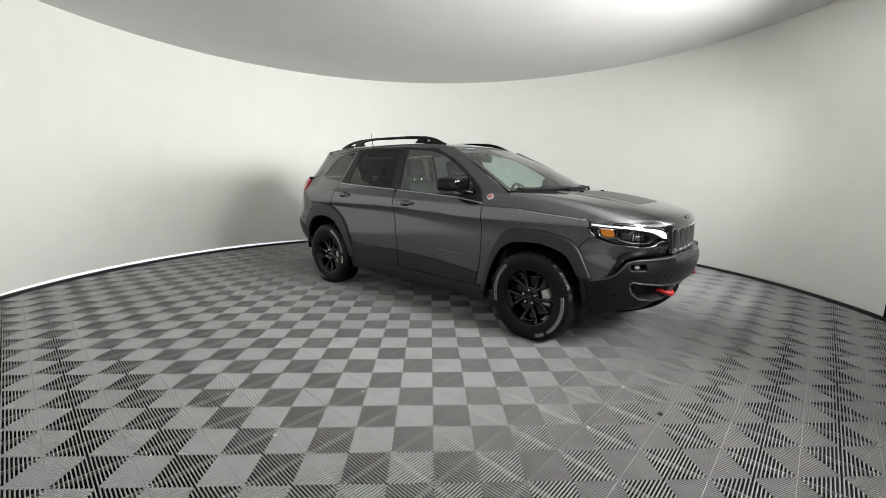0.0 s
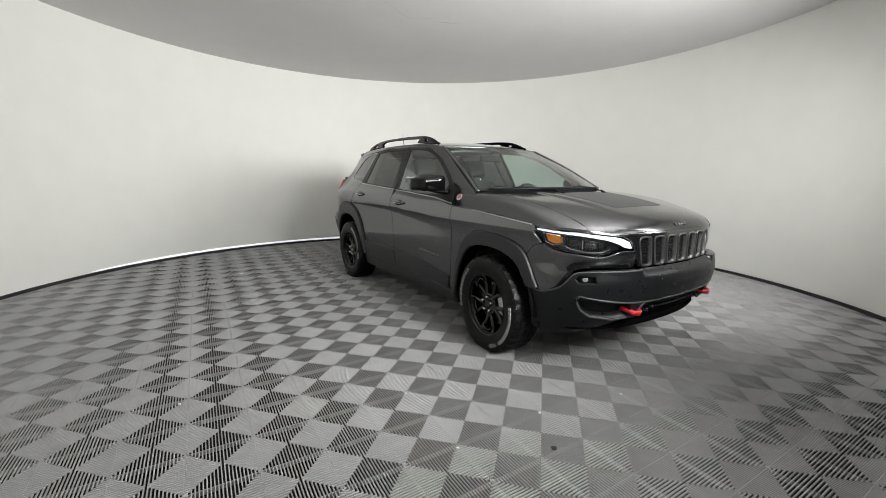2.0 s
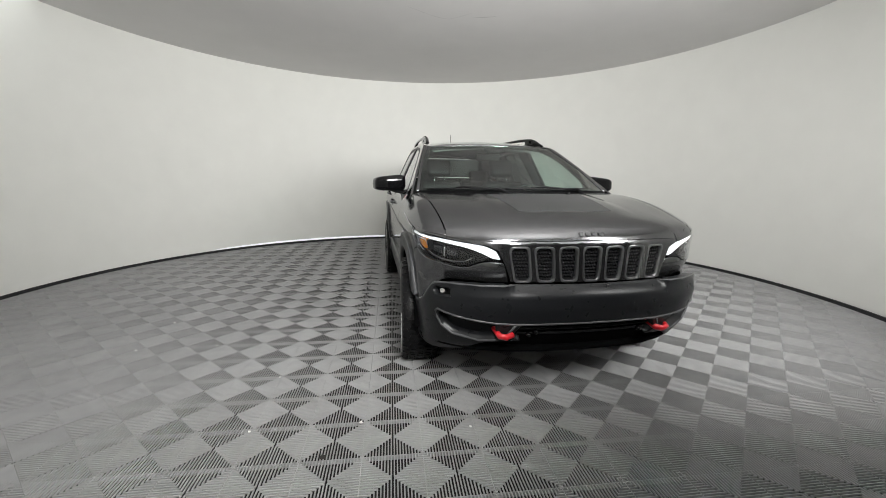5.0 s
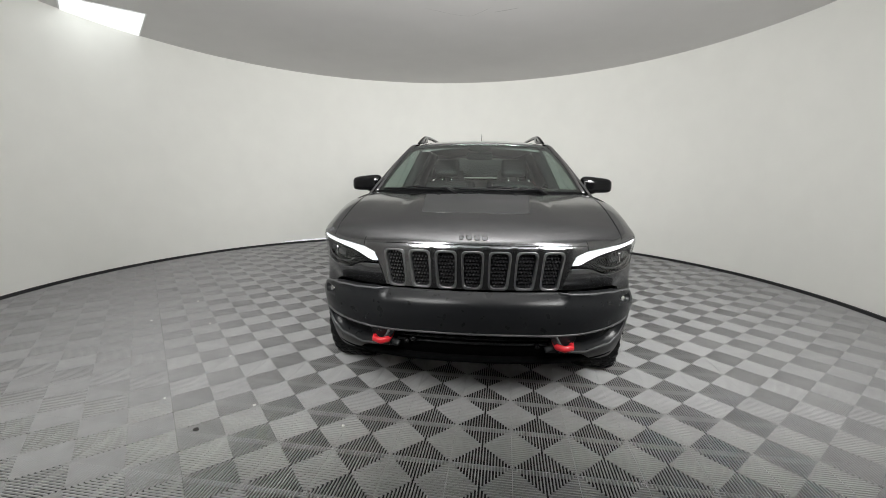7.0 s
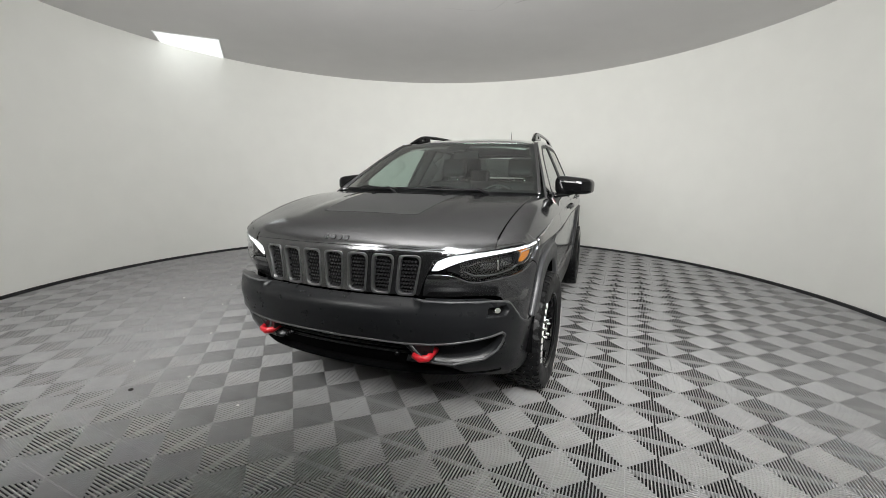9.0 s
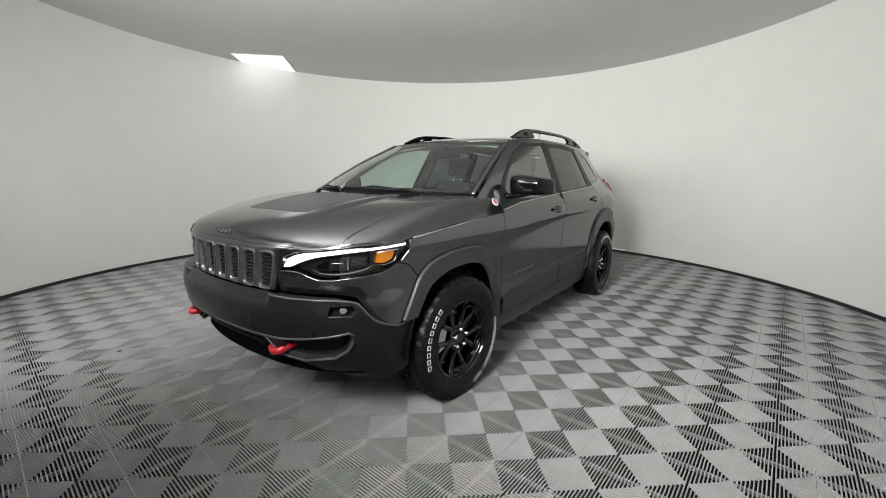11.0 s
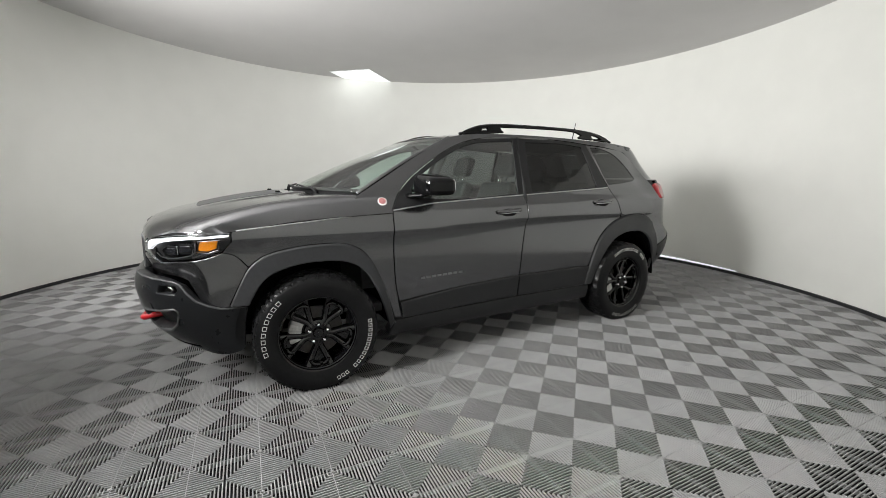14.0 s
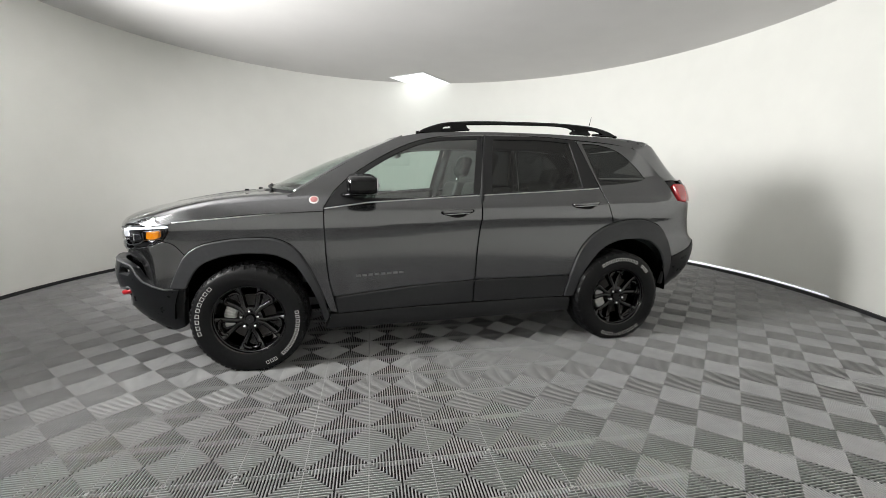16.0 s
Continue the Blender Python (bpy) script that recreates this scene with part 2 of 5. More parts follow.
def curtain(a0, a1, z0, z1):
    """A black cloth in soft folds before a stretch of the wall, added out of view to darken reflections."""
    bm = bmesh.new()
    rows = []
    for k in range(121):
        a = a0 + (a1 - a0) * k / 120
        r = WALL_R - 0.020 - 0.008 * math.sin(k * 1.31) - 0.004 * math.sin(k * 0.37)
        rows.append([bm.verts.new(polar(a, r - d, z)) for d, z in ((0.0, z0), (0.0, z1), (-0.006, z1), (-0.006, z0))])
    for u, v in zip(rows, rows[1:]):
        for i in range(4):
            bm.faces.new((u[i], v[i], v[(i + 1) % 4], u[(i + 1) % 4]))
    bmesh.ops.recalc_face_normals(bm, faces=bm.faces)
    return bm


# unseen cloth, added so the car's front mirrors something dark
tagged(part("curtain", curtain(-5.0, 31.0, 0.01, 3.0), M_DARKENING_CLOTH, smooth=True), "added black cloth standing in for an unseen dark opening", "curtain")

# ---- the car's skin: one wrap-round surface for front, sides and rear, and height fields for the top ----


def smooth_curve(xs, ys):
    """A monotone-slope cubic through knots (vectorised)."""
    xs, ys = np.array(xs, float), np.array(ys, float)
    h, d = np.diff(xs), np.diff(ys) / np.diff(xs)
    m = np.empty_like(xs)
    m[0], m[-1] = d[0], d[-1]
    for i in range(1, len(xs) - 1):
        m[i] = 0 if d[i - 1] * d[i] <= 0 else 2 * d[i - 1] * d[i] / (d[i - 1] + d[i])

    def f(x):
        x = np.clip(np.asarray(x, float), xs[0], xs[-1])
        i = np.clip(np.searchsorted(xs, x) - 1, 0, len(h) - 1)
        t = (x - xs[i]) / h[i]
        return (2 * t**3 - 3 * t**2 + 1) * ys[i] + (t**3 - 2 * t**2 + t) * h[i] * m[i] + (3 * t**2 - 2 * t**3) * ys[i + 1] + (t**3 - t**2) * h[i] * m[i + 1]

    return f


def plan_table():
    """The outline from above, front middle to rear middle, by arc length; u equals x along the straight side."""
    front = [(2.335, 0), (2.328, 0.2), (2.300, 0.42), (2.243, 0.615), (2.13, 0.780), (1.98, 0.878), (1.79, 0.917), (1.5, 0.927)]
    mid = [(1.0, 0.93), (0.4, 0.93), (-0.4, 0.93), (-1.0, 0.93), (-1.5, 0.925)]
    rear = [(-1.8, 0.917), (-2.06, 0.885), (-2.21, 0.81), (-2.30, 0.66), (-2.355, 0.4), (-2.38, 0.2), (-2.385, 0)]
    pts = np.array(front + mid + rear)
    ext = np.vstack([pts[1] * (1, -1), pts, pts[-2] * (1, -1)])
    out = []
    for i in range(1, len(ext) - 2):
        p0, p1, p2, p3 = ext[i - 1 : i + 3]
        for t in np.linspace(0, 1, 24, endpoint=False):
            a, b, c = (np.linalg.norm(q - p) ** 0.5 for p, q in ((p0, p1), (p1, p2), (p2, p3)))
            m1 = p2 - p1 + b * ((p1 - p0) / a - (p2 - p0) / (a + b))
            m2 = p2 - p1 + b * ((p3 - p2) / c - (p3 - p1) / (b + c))
            out.append((2 * t**3 - 3 * t**2 + 1) * p1 + (t**3 - 2 * t**2 + t) * m1 + (3 * t**2 - 2 * t**3) * p2 + (t**3 - t**2) * m2)
    out = np.array(out + [pts[-1]])
    arc = np.r_[0, np.cumsum(np.hypot(*np.diff(out, axis=0).T))]
    k = np.argmin(abs(out[:, 0]) + 10 * (out[:, 1] < 0.9))
    u = (arc[k] - arc) + out[k, 0]
    return u[::-1], out[::-1]


PLAN_U, PLAN_XY = plan_table()
CORNER_STRETCH = 0.033
U_FRONT, U_REAR = float(PLAN_U[-1]), float(PLAN_U[0])
PLAN_X = np.interp(np.linspace(U_REAR, U_FRONT, 3000), PLAN_U, PLAN_XY[:, 0])
PLAN_Y = np.interp(np.linspace(U_REAR, U_FRONT, 3000), PLAN_U, PLAN_XY[:, 1])
PLAN_S = np.linspace(U_REAR, U_FRONT, 3000)
_tx, _ty = np.gradient(PLAN_X, PLAN_S), np.gradient(PLAN_Y, PLAN_S)
_k = np.ones(41) / 41
_tx, _ty = (np.convolve(np.pad(v, 20, "edge"), _k, "valid") for v in (_tx, _ty))
PLAN_NX, PLAN_NY = -_ty / np.hypot(_tx, _ty), _tx / np.hypot(_tx, _ty)

side_in = smooth_curve(
    [0.15, 0.22, 0.28, 0.34, 0.40, 0.47, 0.53, 0.60, 0.68, 0.76, 0.82, 0.87, 0.908, 0.930, 0.946, 0.957, 0.968, 0.99, 1.04, 1.08, 1.11, 1.16, 1.25, 1.40, 1.60, 1.70],
    [0.14, 0.088, 0.064, 0.053, 0.0485, 0.0425, 0.0365, 0.0300, 0.0258, 0.0238, 0.0228, 0.0208, 0.0160, 0.0088, 0.0022, 0.0, 0.0008, 0.0045, 0.015, 0.028, 0.043, 0.075, 0.115, 0.185, 0.285, 0.34],
)
front_in = smooth_curve(
    [0.20, 0.28, 0.33, 0.38, 0.45, 0.52, 0.585, 0.625, 0.645, 0.675, 0.692, 0.706, 0.720, 0.733, 0.744, 0.752, 0.78, 0.85, 0.90, 0.93, 0.955, 0.965, 0.975, 0.99, 1.02, 1.06],
    [0.42, 0.24, 0.15, 0.096, 0.052, 0.024, 0.008, 0.001, 0.0, 0.001, 0.005, 0.012, 0.023, 0.036, 0.049, 0.053, 0.054, 0.055, 0.0558, 0.0562, 0.0568, 0.0590, 0.067, 0.080, 0.14, 0.26],
)
rear_in = smooth_curve(
    [0.20, 0.30, 0.38, 0.46, 0.56, 0.66, 0.72, 0.78, 0.84, 0.95, 1.10, 1.22, 1.30, 1.40, 1.52, 1.62],
    [0.36, 0.24, 0.155, 0.085, 0.030, 0.006, 0.0, 0.010, 0.045, 0.058, 0.064, 0.095, 0.150, 0.232, 0.325, 0.405],
)


def ease(t):
    t = np.clip(t, 0, 1)
    return t * t * (3 - 2 * t)


def wrap(u, z, out=0.0):
    """The skin at u round the car and height z, on the left side (y > 0); u is stretched a little round the front corner."""
    u = np.asarray(u, float)
    return wrap_arc(u + CORNER_STRETCH * np.clip((u - 1.78) / 0.66, 0, 1), z, out)


def wrap_arc(u, z, out=0.0):
    u, z = np.asarray(u, float), np.asarray(z, float)
    x, y = np.interp(u, PLAN_S, PLAN_X), np.interp(u, PLAN_S, PLAN_Y)
    nx, ny = np.interp(u, PLAN_S, PLAN_NX), np.interp(u, PLAN_S, PLAN_NY)
    nn = np.hypot(nx, ny)
    nx, ny = nx / nn, ny / nn
    # the shoulder crease climbs and fades towards the rear door
    lift = 0.055 * ease((0.9 - u) / 1.4) * np.exp(-(((z - 0.93) / 0.16) ** 2))
    s = side_in(z - lift)
    s = s + 0.055 * np.clip((-u - 0.9) / 0.8, 0, 2) ** 1.5 * np.clip((z - 1.12) / 0.16, 0, 1.2)
    wf, wr = ease((u - 1.72) / 0.62), ease((-u - 1.72) / 0.50)
    d = s * (1 - wf - wr) + front_in(z) * wf + rear_in(z) * wr - out
    return np.stack([x - nx * d, y - ny * d, z + 0 * u], -1)


hood_mid = smooth_curve([0.5, 0.85, 1.1, 1.3, 1.47, 1.7, 1.9, 2.1, 2.2, 2.24, 2.262, 2.275], [1.215, 1.21, 1.20, 1.19, 1.174, 1.146, 1.115, 1.072, 1.038, 1.013, 0.988, 0.961])
hood_drop = smooth_curve([0, 0.3, 0.5, 0.6, 0.7, 0.75, 0.80, 0.85, 0.88, 0.905, 0.925, 0.95], [0, 0.002, 0.006, 0.009, 0.012, 0.015, 0.020, 0.036, 0.074, 0.114, 0.150, 0.23])
_edge = wrap_arc(np.linspace(1.70, U_FRONT, 300), np.full(300, 0.962))


def nose_x(y):
    """Where the skin stands at the height of the hood's front edge."""
    return np.interp(-np.abs(y), -_edge[:, 1], _edge[:, 0])


nose_keep = smooth_curve([0, 0.6, 0.7, 0.8, 0.9, 1.0], [1.0, 1.0, 0.96, 0.88, 0.75, 0.70])
roof_mid = smooth_curve([-2.05, -1.8, -1.5, -1.2, -0.8, -0.4, 0.0, 0.25, 0.45], [1.606, 1.652, 1.678, 1.685, 1.69, 1.685, 1.665, 1.635, 1.595])


def hood_top(x, y, out=0.0):
    x, y = np.asarray(x, float), np.asarray(y, float)
    ay = abs(y)
    bow = (2.272 - nose_x(ay)) * nose_keep(ay) * ease((x - 1.45) / 0.55)
    dome = 0.009 * ease((0.455 - ay) / 0.075) * ease((2.05 - x) / 0.4)
    return np.stack([x, y, hood_mid(x + bow) - hood_drop(ay) + dome + out], -1)


def roof_top(x, y, out=0.0):
    x, y = np.asarray(x, float), np.asarray(y, float)
    return np.stack([x, y, roof_mid(x) - 0.03 * (y / 0.62) ** 2 - 0.02 * np.clip(abs(y) / 0.62, 0, 1.3) ** 6 + out], -1)


def front_wrap(s, z, out=0.0):
    """The skin by distance s from the middle of the front, to both sides."""
    s = np.asarray(s, float)
    p = wrap(U_FRONT - CORNER_STRETCH - abs(s), z, out)
    p[..., 1] *= np.where(s < 0, -1, 1)
    return p


def bumper_wrap(s, z, out=0.0):
    """The front bumper: a sloping ledge under the slots, a full upright face to both sides of it."""
    s, z = np.asarray(s, float), np.asarray(z, float)
    a = abs(s)
    face = ease((a - 0.425) / 0.05) * (1 - 0.8 * ease((a - 0.78) / 0.20)) * ease((U_FRONT - CORNER_STRETCH - a - 1.72) / 0.62)
    return front_wrap(s, z, out + face * np.where(z > 0.65, np.maximum(front_in(z) - 0.012 * ease((z - 0.66) / 0.08), 0), 0))


def corner_wrap(u, z, out=0.0):
    """The painted corner below the headlight, tucked in towards the bumper."""
    u, z = np.asarray(u, float), np.asarray(z, float)
    flat = ease((u - 1.72) / 0.62) * ease((u - 1.86) / 0.12) * np.where((z > 0.54) & (z < 0.78), np.maximum(0.054 - front_in(z), 0), 0)
    return wrap(u, z, out - flat - 0.032 * ease((u - 1.90) / 0.18) * np.clip((0.838 - z) / 0.09, 0, 1.15) ** 1.25)


def rear_wrap(s, z, out=0.0):
    s = np.asarray(s, float)
    p = wrap(U_REAR + abs(s), z, out)
    p[..., 1] *= np.where(s < 0, -1, 1)
    return p


ws_x = smooth_curve([0, 0.5, 1.0], [1.06, 0.69, 0.30])
ws_z = smooth_curve([0, 0.5, 1.0], [1.19, 1.405, 1.592])
ws_y = smooth_curve([0, 0.5, 1.0], [0.795, 0.715, 0.625])


def windscreen(s, v, out=0.0):
    s, v = np.asarray(s, float), np.asarray(v, float)
    bow = (0.28 - 0.215 * v) * (1 - abs(s) ** 2.2)
    return np.stack([ws_x(v) + bow + 0.5 * out, ws_y(v) * s, ws_z(v) + 0.014 * (1 - s * s) + 0.86 * out], -1)


def rear_corner(s, z, out=0.0):
    """The rounded rear pillar between the side and the rear glass; s runs from 0 to 0.5 round the corner."""
    s, z = np.asarray(s, float), np.asarray(z, float)
    a = wrap(np.interp(z, [1.29, 1.455, 1.555, 1.66], [-1.935, -1.845, -1.72, -1.66]), z)
    b = wrap(U_REAR + 0.60 + 0 * z, z)
    t = np.clip(s / 0.5, -0.1, 1.1)[..., None]
    c = np.stack([b[..., 0] + 0.03, a[..., 1] - 0.03, z + 0 * s], -1)
    p = (1 - t) ** 2 * a + 2 * t * (1 - t) * c + t**2 * b
    return p + np.array((-0.7, 0.7, 0.0)) * np.asarray(out, float)[..., None]

# ---- panels laid on the skin ----
from mathutils.geometry import delaunay_2d_cdt


def outline(pts, step=0.02, corner=36.0):
    """Points along a closed outline: curves between its corners, corners kept."""
    p = np.array(pts, float)
    n = len(p)
    d = np.roll(p, -1, 0) - p
    ang = np.arctan2(d[:, 1], d[:, 0])
    bend = np.degrees(abs((ang - np.roll(ang, 1) + np.pi) % (2 * np.pi) - np.pi))
    sharp = bend > corner
    out = []
    for i in range(n):
        p0, p1, p2, p3 = p[i - 1], p[i], p[(i + 1) % n], p[(i + 2) % n]
        if sharp[i]:
            p0 = 2 * p1 - p2
        if sharp[(i + 1) % n]:
            p3 = 2 * p2 - p1
        a, b, c = (max(np.linalg.norm(q - r), 1e-6) ** 0.5 for q, r in ((p1, p0), (p2, p1), (p3, p2)))
        m1 = p2 - p1 + b * ((p1 - p0) / a - (p2 - p0) / (a + b))
        m2 = p2 - p1 + b * ((p3 - p2) / c - (p3 - p1) / (b + c))
        k = max(1, int(round(np.linalg.norm(p2 - p1) / step)))
        for t in np.arange(k) / k:
            out.append((2 * t**3 - 3 * t**2 + 1) * p1 + (t**3 - 2 * t**2 + t) * m1 + (3 * t**2 - 2 * t**3) * p2 + (t**3 - t**2) * m2)
    return np.array(out)


def area_of(p):
    return 0.5 * np.sum(p[:, 0] * np.roll(p[:, 1], -1) - np.roll(p[:, 0], -1) * p[:, 1])


def moved_in(p, dist):
    """The outline moved inwards."""
    if area_of(p) < 0:
        p = p[::-1]
    e = np.roll(p, -1, 0) - p
    e /= np.maximum(np.linalg.norm(e, axis=1), 1e-9)[:, None]
    nrm = np.stack([-e[:, 1], e[:, 0]], 1)
    b = nrm + np.roll(nrm, 1, 0)
    b /= np.maximum(np.linalg.norm(b, axis=1), 1e-6)[:, None]
    cosv = np.maximum((b * nrm).sum(1), 0.5)
    return p + b * (dist / cosv)[:, None]


def inside(q, p):
    x, y = q[:, 0][:, None], q[:, 1][:, None]
    a, b = p, np.roll(p, -1, 0)
    cond = (a[:, 1] > y) != (b[:, 1] > y)
    with np.errstate(divide="ignore", invalid="ignore"):
        cut = (b[:, 0] - a[:, 0]) * (y - a[:, 1]) / (b[:, 1] - a[:, 1]) + a[:, 0]
    return (cond & (x < cut)).sum(1) % 2 == 1


def edge_dist(q, p):
    a, b = p, np.roll(p, -1, 0)
    ab = b - a
    t = np.clip(((q[:, None] - a) * ab).sum(2) / np.maximum((ab**2).sum(1), 1e-12), 0, 1)
    return np.sqrt((((a + t[..., None] * ab) - q[:, None]) ** 2).sum(2).min(1))


def skin(surf, poly, holes=(), step=0.03, gap=0.0013, lip=0.002, depth=0.016, proud=0.0, crown=0.0, crown_w=0.03, bstep=None):
    """A panel on a surface: smooth face, rounded edge and a returned flange. Gives points, faces and normals."""
    bstep = bstep or step * 0.7
    ring = moved_in(outline(poly, bstep), gap + lip)
    loops = [ring] + [moved_in(outline(h, bstep), -(gap + lip)) for h in holes]
    lo, hi = ring.min(0), ring.max(0)
    gx, gy = np.meshgrid(np.arange(lo[0] + step / 2, hi[0], step), np.arange(lo[1] + step / 2, hi[1], step))
    q = np.stack([gx.ravel(), gy.ravel()], 1)
    q[:, 0] += step * 0.25 * (np.round((q[:, 1] - lo[1]) / step) % 2)
    keep = inside(q, ring) & (edge_dist(q, ring) > step * 0.45)
    for h in loops[1:]:
        keep &= ~inside(q, h) & (edge_dist(q, h) > step * 0.45)
    q = q[keep]
    pts, edges = [], []
    for l in loops:
        k = len(pts)
        pts.extend(map(tuple, l))
        edges.extend((k + i, k + (i + 1) % len(l)) for i in range(len(l)))
    pts.extend(map(tuple, q))
    v2, _, tris, *_ = delaunay_2d_cdt([Vector(p) for p in pts], edges, [], 0, 1e-6)
    v2 = np.array([tuple(v) for v in v2])
    tris = np.array([t for t in tris if len(t) == 3])
    mid = v2[tris].mean(1)
    ok = inside(mid, ring)
    for h in loops[1:]:
        ok &= ~inside(mid, h)
    tris = tris[ok]
    used = np.unique(tris)
    remap = -np.ones(len(v2), int)
    remap[used] = np.arange(len(used))
    v2, tris = v2[used], remap[tris]
    rise = proud + (crown * ease(np.min([edge_dist(v2, l) for l in loops], 0) / crown_w) if crown else 0)
    a, b = v2[:, 0], v2[:, 1]
    h = 0.004

    def normal(a, b, o):
        da, db = surf(a + h, b, o) - surf(a - h, b, o), surf(a, b + h, o) - surf(a, b - h, o)
        n = np.cross(da, db)
        n /= np.maximum(np.linalg.norm(n, axis=1), 1e-9)[:, None]
        sgn = np.sign(((surf(a, b, o + 0.01) - surf(a, b, o)) * n).sum(1))
        return n * np.where(sgn == 0, 1, sgn)[:, None]

    P = surf(a, b, rise)
    N = normal(a, b, 0.0 * a)
    fn = np.cross(P[tris[:, 1]] - P[tris[:, 0]], P[tris[:, 2]] - P[tris[:, 0]])
    flip = (fn * N[tris[:, 0]]).sum(1) < 0
    tris[flip] = tris[flip][:, ::-1]
    seen = {}
    for t in tris:
        for i in range(3):
            seen[(t[i], t[(i + 1) % 3])] = True
    rim = [(x, y) for x, y in seen if (y, x) not in seen]
    outd = np.zeros((len(P), 3))
    for x, y in rim:
        e = P[y] - P[x]
        o = np.cross(e, N[x])
        o /= max(np.linalg.norm(o), 1e-9)
        outd[x] += o
        outd[y] += o
    rimv = sorted({x for e in rim for x in e})
    idx = {v: i for i, v in enumerate(rimv)}
    o = outd[rimv]
    o /= np.maximum(np.linalg.norm(o, axis=1), 1e-9)[:, None]
    base, nb = P[rimv], N[rimv]
    k1, k2 = len(P), len(P) + len(rimv)
    r1, r2 = base + o * lip - nb * lip * 0.9, base + o * lip - nb * depth
    P = np.vstack([P, r1, r2])
    n1 = nb * 0.5 + o * 0.8
    n1 /= np.linalg.norm(n1, axis=1)[:, None]
    N = np.vstack([N, n1, o])
    faces = [tuple(int(v) for v in t) for t in tris]
    for x, y in rim:
        i, j = idx[x], idx[y]
        faces.append((int(y), int(x), k1 + i, k1 + j))
        faces.append((k1 + j, k1 + i, k2 + i, k2 + j))
    return P, faces, N


def joined(*skins):
    P, F, N = [], [], []
    k = 0
    for p, f, n in skins:
        P.append(p)
        N.append(n)
        F.extend(tuple(v + k for v in face) for face in f)
        k += len(p)
    return np.vstack(P), F, np.vstack(N)


def mirrored(s):
    P, F, N = s
    return P * (1, -1, 1), [f[::-1] for f in F], N * (1, -1, 1)


def skin_part(name, s, mat, parent, label=""):
    P, F, N = s
    me = bpy.data.meshes.new(name)
    me.from_pydata(P.tolist(), [], F)
    me.update()
    finish(me, mat)
    me.normals_split_custom_set_from_vertices(N.tolist())
    ob = new(name, me)
    ob.parent = parent
    if label:
        tagged(ob, label)
    return ob


def both(name, s, mat, parent, label=""):
    """The part on the left side and its mirror image on the right; parent may be a pair."""
    left, right = parent if isinstance(parent, tuple) else (parent, parent)
    return skin_part(name, s, mat, left, label), skin_part(name, mirrored(s), mat, right, label)


def both_bm(name, make, mat, parent, label="", smooth=False, sharp=30):
    left, right = parent if isinstance(parent, tuple) else (parent, parent)
    obs = []
    for side, par in ((1, left), (-1, right)):
        bm = bmesh.new()
        make(bm)
        if side < 0:
            bmesh.ops.scale(bm, vec=(1, -1, 1), verts=bm.verts)
            bmesh.ops.reverse_faces(bm, faces=bm.faces)
        bmesh.ops.recalc_face_normals(bm, faces=bm.faces)
        obs.append(part(name, bm, mat, par, label, smooth, sharp))
    return tuple(obs)

# ---- the car: body ----
car = tagged(empty("car"), "dark grey metallic sport utility car with red tow hooks", "car")

M_FRAME = material("satin_black_window_frame", (0.016, 0.016, 0.017), 0.45, vary=0.08, grain=40, spec=0.3)
M_BARS = material("dark_satin_bars", (0.22, 0.22, 0.225), 0.3, 0.8, vary=0.05)
M_MESH = material("gloss_dark_mesh", (0.11, 0.11, 0.115), 0.16, 0.85, vary=0.1, grain=90)
M_FLARE = material("satin_grey_flare", (0.043, 0.044, 0.047), 0.38, vary=0.08, grain=60, bump=0.10, bump_scale=900, rough_vary=0.05, spec=0.35)
M_MOULD = material("satin_dark_moulding", (0.022, 0.0225, 0.024), 0.33, vary=0.08, grain=60, bump=0.10, bump_scale=900, rough_vary=0.05, spec=0.45)
M_DECAL = material("satin_hood_decal", (0.112, 0.113, 0.117), 0.42, 0.9, vary=0.05, grain=90)


def mirror_outline(half):
    """A closed outline symmetric about the middle, from its half with s >= 0 listed from one middle end to the other."""
    return list(half) + [(-s, z) for s, z in reversed(half) if s > 1e-6]


# hood, decal, washer jets
hood_half = [(float(nose_x(y)) - 0.001, y) for y in (0, 0.15, 0.30, 0.44, 0.55, 0.65, 0.71, 0.753)] + [(1.9, 0.757), (1.7, 0.765), (1.4, 0.775), (1.10, 0.787), (1.18, 0.70), (1.30, 0.45), (1.37, 0.2), (1.385, 0)]
hood_poly = hood_half + [(x, -y) for x, y in reversed(hood_half) if y > 0]
hood = skin_part("hood", skin(hood_top, hood_poly, step=0.03, depth=0.03), M_PAINT, car)
decal_half = [(1.97, 0), (1.965, 0.25), (1.95, 0.30), (1.45, 0.345), (1.44, 0)]
skin_part("hood_decal", skin(hood_top, decal_half + [(x, -y) for x, y in reversed(decal_half) if y > 0], step=0.04, depth=0.001, lip=0.0006, proud=0.0014), M_DECAL, hood, "satin dark grey decal on the hood")
for y in (0.256, -0.256):
    bm = bmesh.new()
    box(bm, tuple(hood_top(1.47, y)[:3] + np.array((0, 0, 0.006))), (0.03, 0.022, 0.016), bevel=0.005)
    part("washer_jet", bm, M_BLACK, hood)

# grille panel with seven slots
slot_step = 0.1322
panel_half = [(0, 0.7515), (0.452, 0.7545), (0.478, 0.83), (0.493, 0.860), (0.522, 0.919), (0.597, 0.947), (0.625, 0.951), (0.62, 0.974), (0.5, 0.984), (0.25, 0.984), (0, 0.984)]


